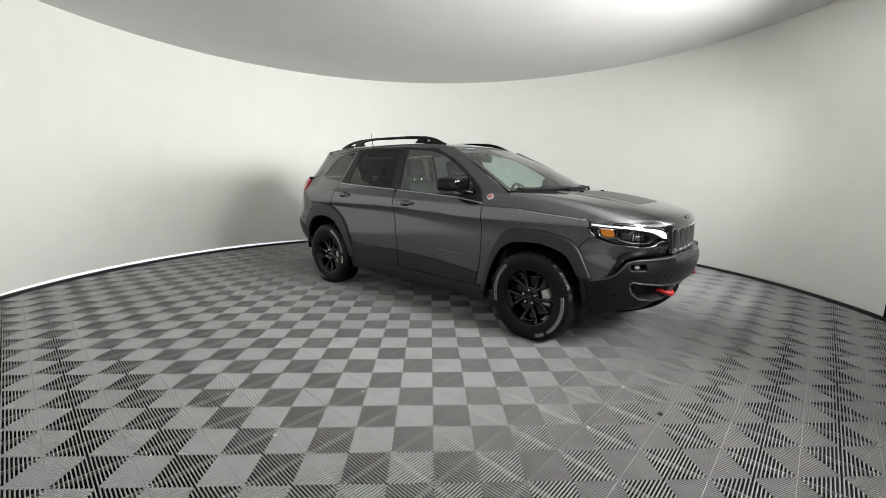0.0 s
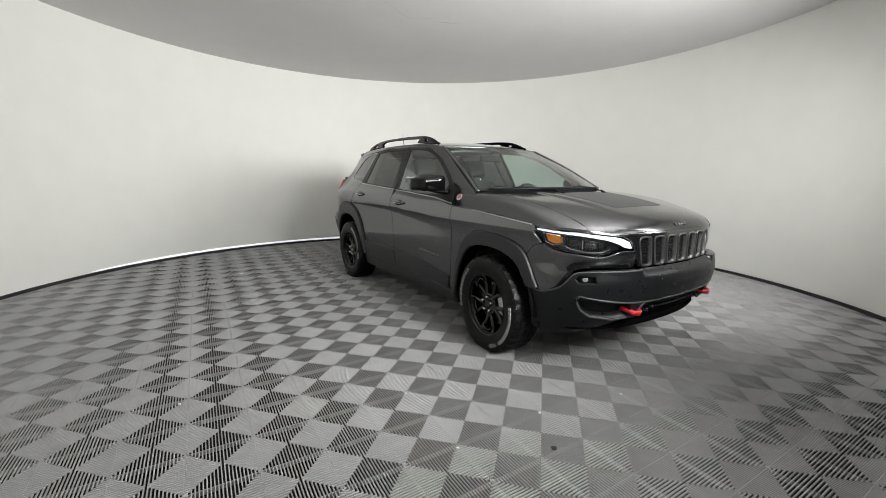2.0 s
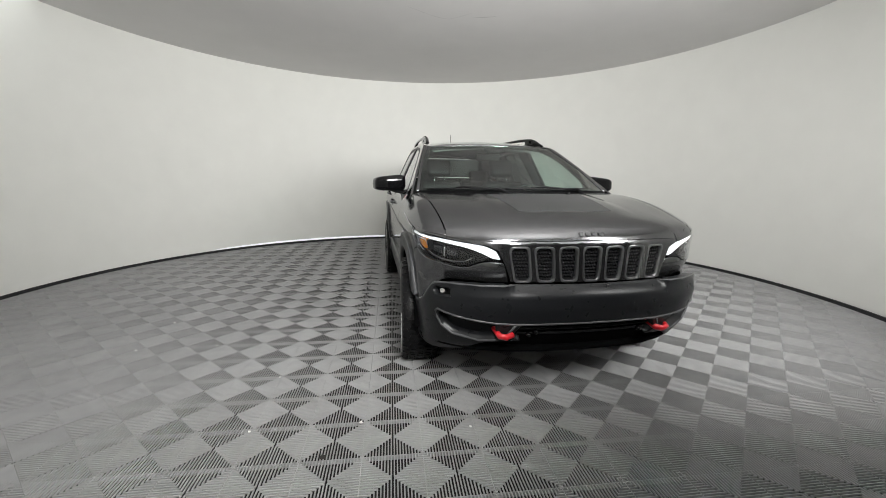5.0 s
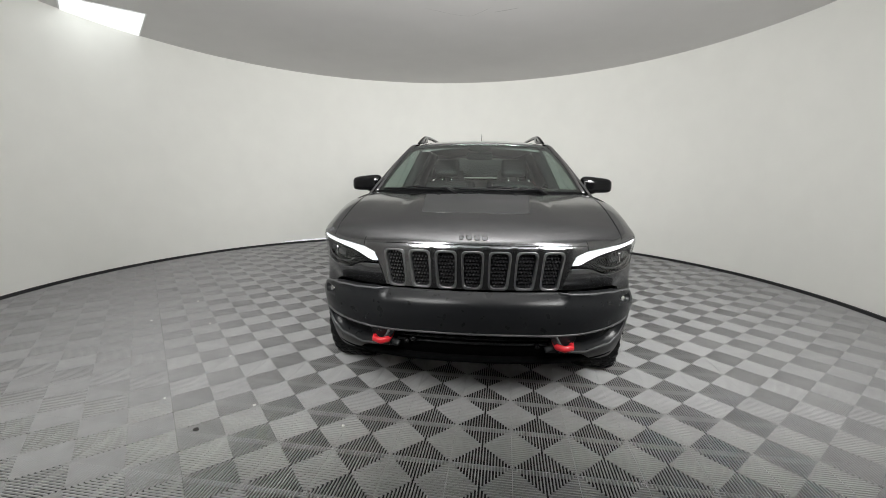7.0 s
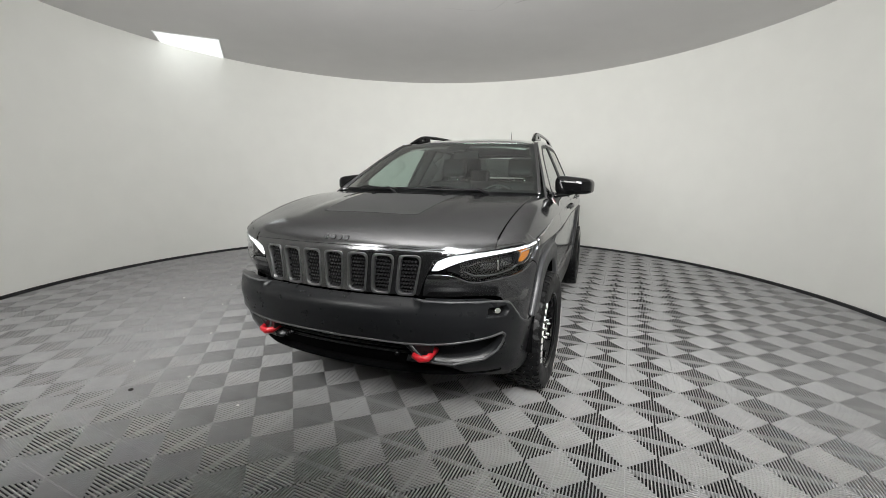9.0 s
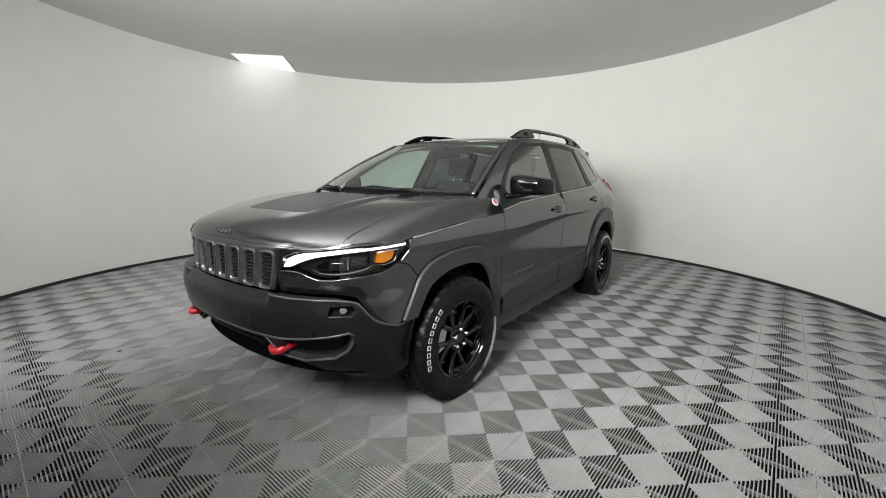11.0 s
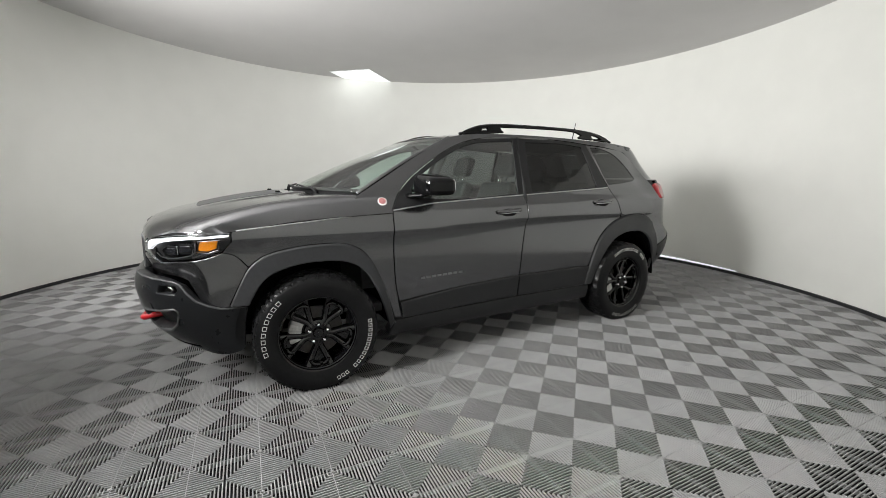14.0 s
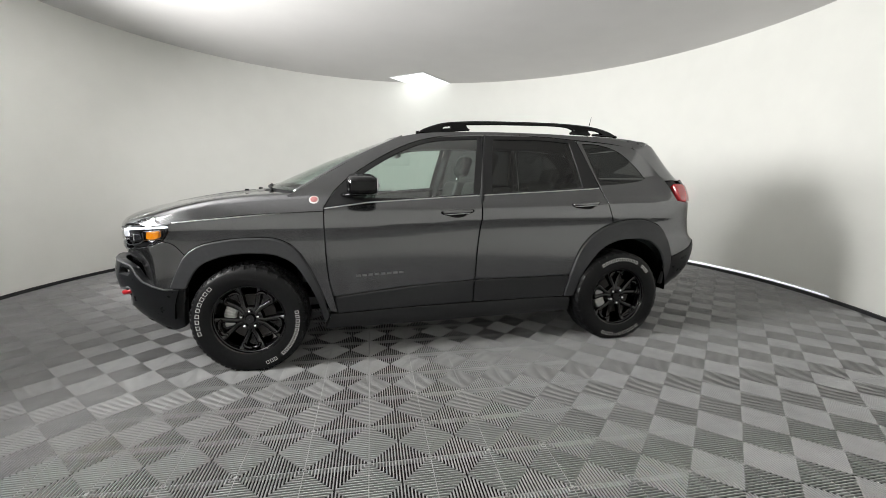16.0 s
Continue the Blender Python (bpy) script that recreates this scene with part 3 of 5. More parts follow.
def slot(k, grow=0.0):
    c = k * slot_step
    t, b = 0.051 + grow, 0.0455 + grow
    z0, z1 = 0.758 - grow, 0.938 + grow
    lean = 0.010 * k / 3
    r = 0.022
    ct, cb = c + lean, c - lean
    out = []
    for cx, cz, start in ((cb + b - r, z0 + r, 270), (ct + t - r, z1 - r, 0), (ct - t + r, z1 - r, 90), (cb - b + r, z0 + r, 180)):
        out += [(cx + r * math.cos(radians(start + q)), cz + r * math.sin(radians(start + q))) for q in (0, 22, 45, 68, 90)]
    return out


grille = skin_part("grille_panel", skin(front_wrap, mirror_outline(panel_half), [slot(k) for k in range(-3, 4)], step=0.03, bstep=0.012, lip=0.001, depth=0.03), M_PAINT, car, "dark grey panel with seven upright slots")
for k in range(-3, 4):
    ring = skin_part("slot_frame", skin(front_wrap, slot(k, 0.0055), [slot(k, -0.005)], step=0.02, bstep=0.008, proud=0.004, lip=0.003, gap=0.0, depth=0.03), M_RING, grille, "satin grey slot surround")
    verts, faces = [], []
    backing = skin(front_wrap, slot(k, 0.003), step=0.04, proud=-0.030, depth=0.004)
    # staggered raised cells of the mesh
    for row in range(10):
        for col in range(5):
            z = 0.770 + row * 0.0175
            f = (z - 0.758) / 0.18
            c = k * slot_step + 0.020 * (k / 3) * (f - 0.5)
            half = 0.040 + 0.005 * f
            s = c + (col - 2.0 + (0.25 if row % 2 else -0.25)) * (2 * half / 5.3)
            n = len(verts)
            ds, dz = 0.0082, 0.0090
            ring8 = [(s - ds, z - dz * 0.3), (s, z - dz), (s + ds, z - dz * 0.3), (s + ds, z + dz * 0.3), (s, z + dz), (s - ds, z + dz * 0.3)]
            for o in (-0.026, -0.012):
                q = 1.0 if o < -0.02 else 0.62
                for a, b in ring8:
                    verts.append(tuple(front_wrap(s + (a - s) * q, z + (b - z) * q, o)))
            faces.append(tuple(range(n + 6, n + 12)))
            faces.extend((n + i, n + (i + 1) % 6, n + 6 + (i + 1) % 6, n + 6 + i) for i in range(6))
    skin_part("grille_backing", backing, M_BLACK, grille)
    mesh_part("grille_mesh", verts, faces, M_MESH, grille, "gloss black honeycomb mesh", smooth=False)

# raised emblem shapes above the slots: plain bars in place of lettering
for s, w in ((-0.058, 0.020), (-0.020, 0.027), (0.018, 0.027), (0.056, 0.027)):
    half = [(2.262, s - w / 2), (2.265, s), (2.262, s + w / 2), (2.246, s + w / 2), (2.243, s), (2.246, s - w / 2)]
    skin_part("emblem_bar", skin(hood_top, half, step=0.008, gap=0.0, lip=0.003, depth=0.006, proud=0.005), M_SATIN, hood, "dark satin raised emblem bar")

# front bumper
bumper_half = [(0, 0.750), (0.44, 0.751), (0.485, 0.747), (0.81, 0.740), (0.90, 0.722), (0.98, 0.625), (1.095, 0.573), (1.222, 0.573), (1.206, 0.49), (1.192, 0.385), (1.186, 0.31), (1.10, 0.278), (0.92, 0.288), (0.74, 0.325), (0.60, 0.395), (0.46, 0.416), (0, 0.420)]
mid_intake = [(-0.40, 0.435), (0.40, 0.435), (0.435, 0.455), (0.39, 0.525), (0.0, 0.53), (-0.39, 0.525), (-0.435, 0.455)]


def pocket(side):
    p = [(0.52, 0.440), (0.62, 0.428), (0.78, 0.450), (0.838, 0.490), (0.862, 0.545), (0.850, 0.570), (0.80, 0.560), (0.62, 0.538), (0.53, 0.528)]
    return [(side * s, z) for s, z in (p if side > 0 else p[::-1])]


def fog_hole(side):
    p = [(0.765, 0.668), (0.865, 0.663), (0.885, 0.685), (0.87, 0.708), (0.775, 0.706)]
    return [(side * s, z) for s, z in (p if side > 0 else p[::-1])]


bumper = skin_part("front_bumper", skin(bumper_wrap, mirror_outline(bumper_half), [mid_intake, pocket(1), pocket(-1), fog_hole(1), fog_hole(-1)], step=0.02, bstep=0.012, depth=0.055, gap=0.0008, proud=0.007, lip=0.006), M_CLAD, car, "satin dark grey plastic front bumper")
for poly, name in ((mid_intake, "intake"), (pocket(1), "side_intake"), (pocket(-1), "side_intake")):
    grown = moved_in(outline(poly, 0.03), -0.01)
    skin_part(name, skin(front_wrap, [tuple(v) for v in grown], step=0.04, proud=-0.055, depth=0.01), M_WELL if name == "intake" else M_CLAD, bumper)
# a raised bead round the lower openings, its caught light put into the colour, and the slats of the middle one
for side in (1, -1):
    bm = bmesh.new()
    line = [(0.0, 0.537), (0.20, 0.537), (0.40, 0.534), (0.52, 0.537), (0.62, 0.547), (0.72, 0.559), (0.80, 0.570), (0.85, 0.580), (0.871, 0.565), (0.868, 0.53), (0.845, 0.484), (0.78, 0.441), (0.62, 0.418), (0.52, 0.430), (0.46, 0.470), (0.42, 0.530)]
    tube(bm, [front_wrap(side * s, z, 0.005) for s, z in line], 0.0075, 8)
    part("intake_bead", bm, M_LIT_EDGE, bumper, "raised bead with caught light in its paler grey", smooth=True)
for z in (0.465, 0.495):
    bm = bmesh.new()
    tube(bm, [front_wrap(s, z, -0.03) for s in np.linspace(-0.40, 0.40, 17)], 0.006, 6)
    part("intake_slat", bm, M_BLACK, bumper, smooth=True)
for s in (-0.34, 0.34, -0.30):
    bm = bmesh.new()
    c = front_wrap(s, 0.462 if s != -0.30 else 0.48, -0.012)
    spin_profile(bm, [(0.001, 0.012), (0.012, 0.010), (0.014, -0.01)], 14, Matrix.Translation(c) @ pose(0, 0, 0, 0, 0, -90))
    part("parking_sensor", bm, M_GLOSS, bumper, smooth=True)
for side in (1, -1):
    bm = bmesh.new()
    tube(bm, [bumper_wrap(side * s, z, 0.0) for s, z in ((0.915, 0.668), (0.86, 0.655), (0.76, 0.648), (0.64, 0.645), (0.52, 0.644))], 0.006, 8, radii=[0.004, 0.008, 0.008, 0.006, 0.002])
    part("bumper_crease", bm, M_CLAD, bumper, smooth=True)
    # upper edge, its pale grey standing for light caught on the ledge
    bm = bmesh.new()
    line = [(0.425, 0.742), (0.455, 0.745), (0.485, 0.743), (0.60, 0.740), (0.72, 0.738), (0.81, 0.735), (0.865, 0.727), (0.895, 0.716), (0.93, 0.672), (0.972, 0.624), (1.03, 0.594), (1.095, 0.570), (1.21, 0.570)]
    tube(bm, [bumper_wrap(side * s, z, 0.004) for s, z in line], 0.006, 8, radii=[0.002] + [0.006] * 11 + [0.003])
    part("bumper_edge", bm, M_LIT_EDGE, bumper, "upper bumper edge with caught light in its paler grey", smooth=True)
# centre skid below the bumper
skin_part("lower_dam", skin(front_wrap, mirror_outline([(0, 0.46), (0.60, 0.44), (0.80, 0.36), (0.80, 0.32), (0, 0.325)]), step=0.04, proud=-0.035, depth=0.02), M_WELL, bumper, "black lower air dam")
bm = bmesh.new()
tube(bm, [front_wrap(s, 0.35, -0.05) for s in np.linspace(-0.95, 0.95, 31)], 0.035, 10, squash=(1.6, 0.8))
part("air_dam", bm, M_WELL, bumper, smooth=True)


def hook(bm):
    c = front_wrap(0.475, 0.468, 0.0)
    m = Matrix.Translation(Vector(c) + Vector((-0.05, 0, 0)))
    loop = [(-0.06, -0.040, 0.016), (0.03, -0.040, 0.012), (0.075, -0.034, 0.002), (0.085, 0.0, -0.004), (0.075, 0.034, 0.002), (0.03, 0.040, 0.012), (-0.06, 0.040, 0.016)]
    tube(bm, [m @ Vector(p) for p in loop], 0.015, 10, squash=(1, 1.15))


both_bm("tow_hook", hook, M_RED, car, "bright red steel tow hook", smooth=True, sharp=None)

# fog lamps
both("fog_lamp", skin(bumper_wrap, [(0.828 + 0.021 * math.cos(radians(k * 36)), 0.686 + 0.017 * math.sin(radians(k * 36))) for k in range(10)], step=0.015, proud=-0.008, depth=0.03, lip=0.004, crown=0.006, crown_w=0.02), M_CHROME, bumper, "small bright fog lamp")
both("fog_bezel", skin(bumper_wrap, [tuple(v) for v in moved_in(outline(fog_hole(1), 0.02), -0.005)], step=0.02, proud=-0.03, depth=0.01), M_BLACK, bumper)

# painted corner below the headlight
both("front_corner_panel", skin(corner_wrap, [(2.50, 0.742), (2.478, 0.83), (2.464, 0.857), (2.35, 0.854), (2.25, 0.820), (2.10, 0.830), (1.92, 0.855), (1.845, 0.882), (1.788, 0.865), (1.723, 0.794), (1.774, 0.70), (1.832, 0.578), (1.86, 0.575), (1.98, 0.628), (2.06, 0.725), (2.15, 0.741), (2.476, 0.741)], step=0.025, bstep=0.015), M_PAINT, car)

# headlights
hl_poly = [(1.798, 0.988), (2.04, 0.976), (2.23, 0.960), (2.36, 0.945), (2.435, 0.918), (2.464, 0.862), (2.35, 0.859), (2.25, 0.825), (2.10, 0.835), (1.92, 0.860), (1.848, 0.884), (1.80, 0.945)]
lights = both("headlight", skin(wrap, hl_poly, step=0.03, proud=-0.045, depth=0.02), M_BLACK, car, "slim headlight with a lit white strip and amber side lens")
both("headlight_lens", skin(wrap, hl_poly, step=0.02, bstep=0.012, depth=0.04, proud=0.001), M_LAMP_GLASS, lights)
drl = [(1.804, 0.984), (2.04, 0.968), (2.23, 0.952), (2.36, 0.937), (2.425, 0.913), (2.452, 0.870), (2.41, 0.874), (2.36, 0.894), (2.28, 0.919), (2.18, 0.936), (2.04, 0.952), (1.810, 0.969)]
both("daylight_strip", skin(wrap, drl, step=0.015, bstep=0.01, proud=-0.010, depth=0.02, lip=0.002), M_DRL, lights, "glowing white strip")
both("side_marker", skin(wrap, [(1.862, 0.945), (1.955, 0.939), (1.972, 0.895), (1.915, 0.889), (1.872, 0.904)], step=0.02, proud=-0.020, depth=0.03, lip=0.004), M_AMBER, lights, "amber turn lens")
both("lamp_bezel", skin(wrap, [(1.985, 0.937), (2.20, 0.912), (2.28, 0.882), (2.24, 0.848), (2.10, 0.854), (1.99, 0.872)], step=0.03, proud=-0.034, depth=0.02), M_GLOSS, lights)


def module_outline(u0, u1, z0, z1):
    return [(u0, z0 + 0.012), (u0 + 0.010, z0), (u1 - 0.010, z0 - 0.004), (u1, z0 + 0.008), (u1 - 0.004, z1 - 0.010), (u1 - 0.016, z1 - 0.004), (u0 + 0.014, z1), (u0 + 0.002, z1 - 0.010)]


for u0, u1, z0, z1 in ((2.000, 2.098, 0.874, 0.932), (2.108, 2.206, 0.864, 0.914)):
    mod = module_outline(u0, u1, z0, z1)
    both("lamp_module", skin(wrap, mod, step=0.02, bstep=0.008, proud=-0.026, depth=0.01, lip=0.002), M_BLACK, lights)
    inner = [tuple(v) for v in moved_in(outline(mod, 0.008), 0.010)]
    both("projector", skin(wrap, inner, step=0.012, bstep=0.008, proud=-0.020, depth=0.012, lip=0.004, crown=0.006, crown_w=0.02), M_LENS, lights, "dark projector lens")


both("lamp_reflector", skin(wrap, [(2.099, 0.868), (2.107, 0.866), (2.108, 0.915), (2.100, 0.918)], step=0.02, bstep=0.01, gap=0.0, lip=0.001, proud=-0.018, depth=0.01), M_CHROME, lights, "bright upright reflector")


def lower_trim(bm):
    tube(bm, [wrap(u, z, -0.014) for u, z in ((1.975, 0.935), (1.98, 0.885), (2.02, 0.866), (2.10, 0.851), (2.17, 0.846), (2.24, 0.850), (2.285, 0.868))], 0.0035, 6)


both("marker_bezel", skin(wrap, [(1.983, 0.886), (1.990, 0.886), (1.990, 0.947), (1.983, 0.948)], step=0.02, bstep=0.008, gap=0.0, lip=0.001, proud=-0.006, depth=0.04), M_BLACK, lights)


def marker_trim(bm):
    tube(bm, [wrap(u, z, -0.016) for u, z in ((1.85, 0.953), (1.958, 0.946), (1.981, 0.888), (1.913, 0.881), (1.862, 0.898))], 0.0028, 6, closed=True)


both_bm("marker_trim", marker_trim, M_CHROME, lights, "thin bright rim", smooth=True, sharp=None)
both_bm("lamp_trim", lower_trim, M_SATIN, lights, "thin satin trim line", smooth=True, sharp=None)

# fenders
fender_side = [(0.866, 1.086), (1.29, 1.046), (1.70, 1.012), (1.792, 0.997), (1.793, 0.945), (1.842, 0.884), (1.786, 0.866), (1.722, 0.796), (1.642, 0.852), (1.492, 0.888), (1.30, 0.90), (1.168, 0.888), (1.06, 0.828), (0.976, 0.698), (0.91, 0.538), (0.85, 0.36), (0.797, 0.35), (0.822, 0.46), (0.846, 0.57), (0.860, 0.72), (0.866, 0.91)]
fender_top = [(float(nose_x(0.758)) - 0.002, 0.758), (1.9, 0.762), (1.7, 0.770), (1.4, 0.780), (1.10, 0.793), (1.02, 0.83), (0.92, 0.862), (0.866, 0.885), (0.866, 0.922), (1.3, 0.921), (1.6, 0.915), (1.79, 0.899)] + [(float(nose_x(y)) - 0.002, y) for y in (0.880, 0.855, 0.83, 0.80)]
# where the gap beside the hood meets the headlight
_us = np.linspace(1.9, 2.4, 200)
u_shut = float(np.interp(-0.7555, -wrap(_us, np.full(200, 0.962))[:, 1], _us))


def brow(u0, u1):
    """A rounded strip from the headlight's upper edge to the flank of the hood."""
    us, vs = np.linspace(u0, u1, 36), np.linspace(0, 1, 10)
    a = wrap(us, np.interp(us, [1.798, 2.04, 2.23, 2.36], [0.988, 0.976, 0.960, 0.945]) + 0.002, 0.001)
    e = wrap(us, np.full(36, 0.962))
    n = wrap(us, np.full(36, 0.962), 1.0) - e
    n[:, 2] = 0
    wide = 0.012 + 0.024 * ease((us - 1.795) / 0.12) - 0.018 * ease((us - u_shut - 0.02) / 0.10)
    back = n + (np.array((1.0, 0, 0)) - n) * np.exp(-(((us - u_shut) / 0.045) ** 2))[:, None]
    b, b1 = (hood_top(e[:, 0] - k * wide * back[:, 0], e[:, 1] - k * wide * back[:, 1], 0.0010) for k in (1.0, 0.75))
    t = b1 - b
    c = b + t * (((a - b) * n).sum(1) / (t * n).sum(1))[:, None]
    c[:, 2] = np.maximum(c[:, 2], a[:, 2] + 0.004)
    rows = [a - n * 0.012] + [a * (1 - v) ** 2 + 2 * c * v * (1 - v) + b * v * v for v in vs]
    P = np.stack(rows, 1)
    N = np.cross(np.gradient(P, axis=0), np.gradient(P, axis=1))
    N /= np.maximum(np.linalg.norm(N, axis=2), 1e-9)[..., None]
    N *= np.sign((N * n[:, None, :]).sum(2) + N[..., 2])[..., None]
    m = P.shape[1]
    faces = [(i * m + j, i * m + j + 1, (i + 1) * m + j + 1, (i + 1) * m + j) for i in range(35) for j in range(m - 1)]
    P, N = P.reshape(-1, 3), N.reshape(-1, 3)
    f = faces[m // 2]
    if np.dot(np.cross(P[f[1]] - P[f[0]], P[f[3]] - P[f[0]]), N[f[0]]) < 0:
        faces = [f[::-1] for f in faces]
    return P, faces, N


both("hood_brow", brow(u_shut + 0.0015, 2.372), M_PAINT, hood)
both("fender", joined(skin(wrap, fender_side, step=0.025, gap=0.0015), brow(1.80, u_shut - 0.0015), skin(hood_top, fender_top, step=0.02, gap=0.001, lip=0.002)), M_PAINT, car)
# fine crease line from the headlight back along the doors
belt_pts = [(1.79, 0.995), (1.5, 1.02), (1.29, 1.038), (0.87, 1.077), (0.57, 1.117), (0.0, 1.150), (-0.25, 1.163), (-0.7, 1.186), (-1.2, 1.213), (-1.5, 1.242), (-1.735, 1.276)]

# front flares
flare_f = [(1.829, 0.577), (1.772, 0.70), (1.72, 0.79), (1.642, 0.849), (1.492, 0.885), (1.30, 0.897), (1.168, 0.885), (1.06, 0.825), (0.976, 0.695), (0.91, 0.535), (0.853, 0.335), (0.885, 0.28), (0.93, 0.445), (0.985, 0.58), (1.066, 0.712), (1.168, 0.775), (1.354, 0.795), (1.51, 0.776), (1.636, 0.722), (1.702, 0.632), (1.730, 0.577)]
both("front_flare", skin(wrap, flare_f, step=0.02, bstep=0.015, gap=0.001, lip=0.008, depth=0.024, proud=0.022), M_FLARE, car, "satin grey wheel arch flare")
flare_r = [(-0.95, 0.37), (-0.99, 0.54), (-1.06, 0.74), (-1.15, 0.85), (-1.27, 0.925), (-1.45, 0.968), (-1.65, 0.962), (-1.80, 0.905), (-1.885, 0.77), (-1.93, 0.58), (-1.93, 0.42), (-1.855, 0.42), (-1.858, 0.58), (-1.80, 0.715), (-1.68, 0.80), (-1.52, 0.822), (-1.37, 0.806), (-1.24, 0.742), (-1.125, 0.60), (-1.03, 0.37)]
both("rear_flare", skin(wrap, flare_r, step=0.02, bstep=0.015, gap=0.001, lip=0.008, depth=0.024, proud=0.022), M_FLARE, car, "satin grey wheel arch flare")

# doors
door_f = [(0.862, 1.080), (0.57, 1.122), (0.0, 1.155), (-0.247, 1.168), (-0.24, 1.03), (-0.215, 0.80), (-0.20, 0.545), (0.31, 0.52), (0.818, 0.468), (0.842, 0.57), (0.856, 0.72), (0.862, 0.91)]
front_doors = both("front_door", skin(wrap, door_f, step=0.022, bstep=0.015), M_PAINT, car)
door_r = [(-0.253, 1.168), (-0.7, 1.191), (-1.2, 1.219), (-1.258, 1.225), (-1.285, 1.13), (-1.31, 1.01), (-1.335, 0.95), (-1.27, 0.932), (-1.15, 0.857), (-1.06, 0.747), (-0.992, 0.545), (-0.206, 0.545), (-0.221, 0.80), (-0.246, 1.03)]
rear_doors = both("rear_door", skin(wrap, door_r, step=0.022, bstep=0.015), M_PAINT, car)
both("door_moulding", skin(wrap, [(0.816, 0.463), (0.31, 0.515), (-0.198, 0.540), (-0.192, 0.372), (0.31, 0.362), (0.797, 0.345)], step=0.03, proud=0.012, lip=0.006, depth=0.03), M_MOULD, front_doors, "satin dark grey lower door moulding")
both("door_moulding", skin(wrap, [(-0.204, 0.540), (-0.985, 0.540), (-0.945, 0.372), (-0.198, 0.372)], step=0.03, proud=0.012, lip=0.006, depth=0.03), M_MOULD, rear_doors, "satin dark grey lower door moulding")
both("sill", skin(wrap, [(0.85, 0.335), (0.797, 0.338), (0.31, 0.356), (-0.95, 0.366), (-1.02, 0.36), (-1.02, 0.235), (0.0, 0.22), (0.89, 0.215)], step=0.03, proud=0.004, lip=0.008, depth=0.08), M_MOULD, car, "satin dark grey plastic sill")

# window frames and glass
glass_f = [(0.685, 1.160), (0.705, 1.222), (0.625, 1.295), (0.36, 1.458), (0.11, 1.552), (-0.275, 1.590), (-0.215, 1.30), (-0.195, 1.182), (0.30, 1.152)]
frame_f = [(0.862, 1.088), (0.80, 1.185), (0.745, 1.245), (0.65, 1.320), (0.37, 1.487), (0.115, 1.580), (-0.318, 1.620), (-0.275, 1.30), (-0.250, 1.172), (0.0, 1.159), (0.57, 1.126)]
glass_r = [(-0.405, 1.588), (-0.8, 1.594), (-1.055, 1.578), (-1.085, 1.40), (-1.105, 1.232), (-0.70, 1.208), (-0.345, 1.192), (-0.36, 1.35)]
frame_r = [(-0.323, 1.620), (-0.8, 1.622), (-1.12, 1.604), (-1.195, 1.42), (-1.255, 1.230), (-1.2, 1.223), (-0.7, 1.195), (-0.256, 1.172), (-0.281, 1.30)]
glass_q = [(-1.18, 1.578), (-1.34, 1.574), (-1.525, 1.524), (-1.665, 1.414), (-1.762, 1.308), (-1.70, 1.287), (-1.45, 1.258), (-1.272, 1.247)]
both("window_frame", skin(wrap, frame_f, [glass_f], step=0.03, bstep=0.015), M_FRAME, front_doors, "satin black window frame")
both("window_frame", skin(wrap, frame_r, [glass_r], step=0.03, bstep=0.015), M_FRAME, rear_doors, "satin black window frame")


def grown(poly, by):
    return [tuple(v) for v in moved_in(outline(poly, 0.03), -by)]


both("door_glass", skin(wrap, grown(glass_f, 0.006), step=0.04, proud=-0.008, depth=0.004), M_GLASS, front_doors, "clear green-tinted glass")
both("door_glass", skin(wrap, grown(glass_r, 0.006), step=0.04, proud=-0.008, depth=0.004), M_PRIVACY, rear_doors, "dark privacy glass")

# belt moulding
for (a, b), par in (((0.86, -0.24), front_doors), ((-0.256, -1.25), rear_doors)):
    u = np.linspace(a, b, 40)
    bz = np.interp(-u, [-q[0] for q in belt_pts], [q[1] for q in belt_pts])

    def strip(bm, u=u, bz=bz):
        tube(bm, [wrap(uu, zz + 0.006, 0.0015) for uu, zz in zip(u, bz)], 0.0045, 6, squash=(0.8, 1))

    both_bm("belt_moulding", strip, M_BELT_GLINT, par, "thin satin belt strip", smooth=True, sharp=None)


# bright tube laid along the fender crease in place of its highlight
def crease(bm):
    tube(bm, [wrap(u, np.interp(-u, [-q[0] for q in belt_pts], [q[1] for q in belt_pts]) + 0.006, 0.0005) for u in np.linspace(1.77, 0.875, 40)], 0.004, 6, squash=(0.9, 1))


both_bm("body_crease", crease, M_BELT_GLINT, car, smooth=True, sharp=None)

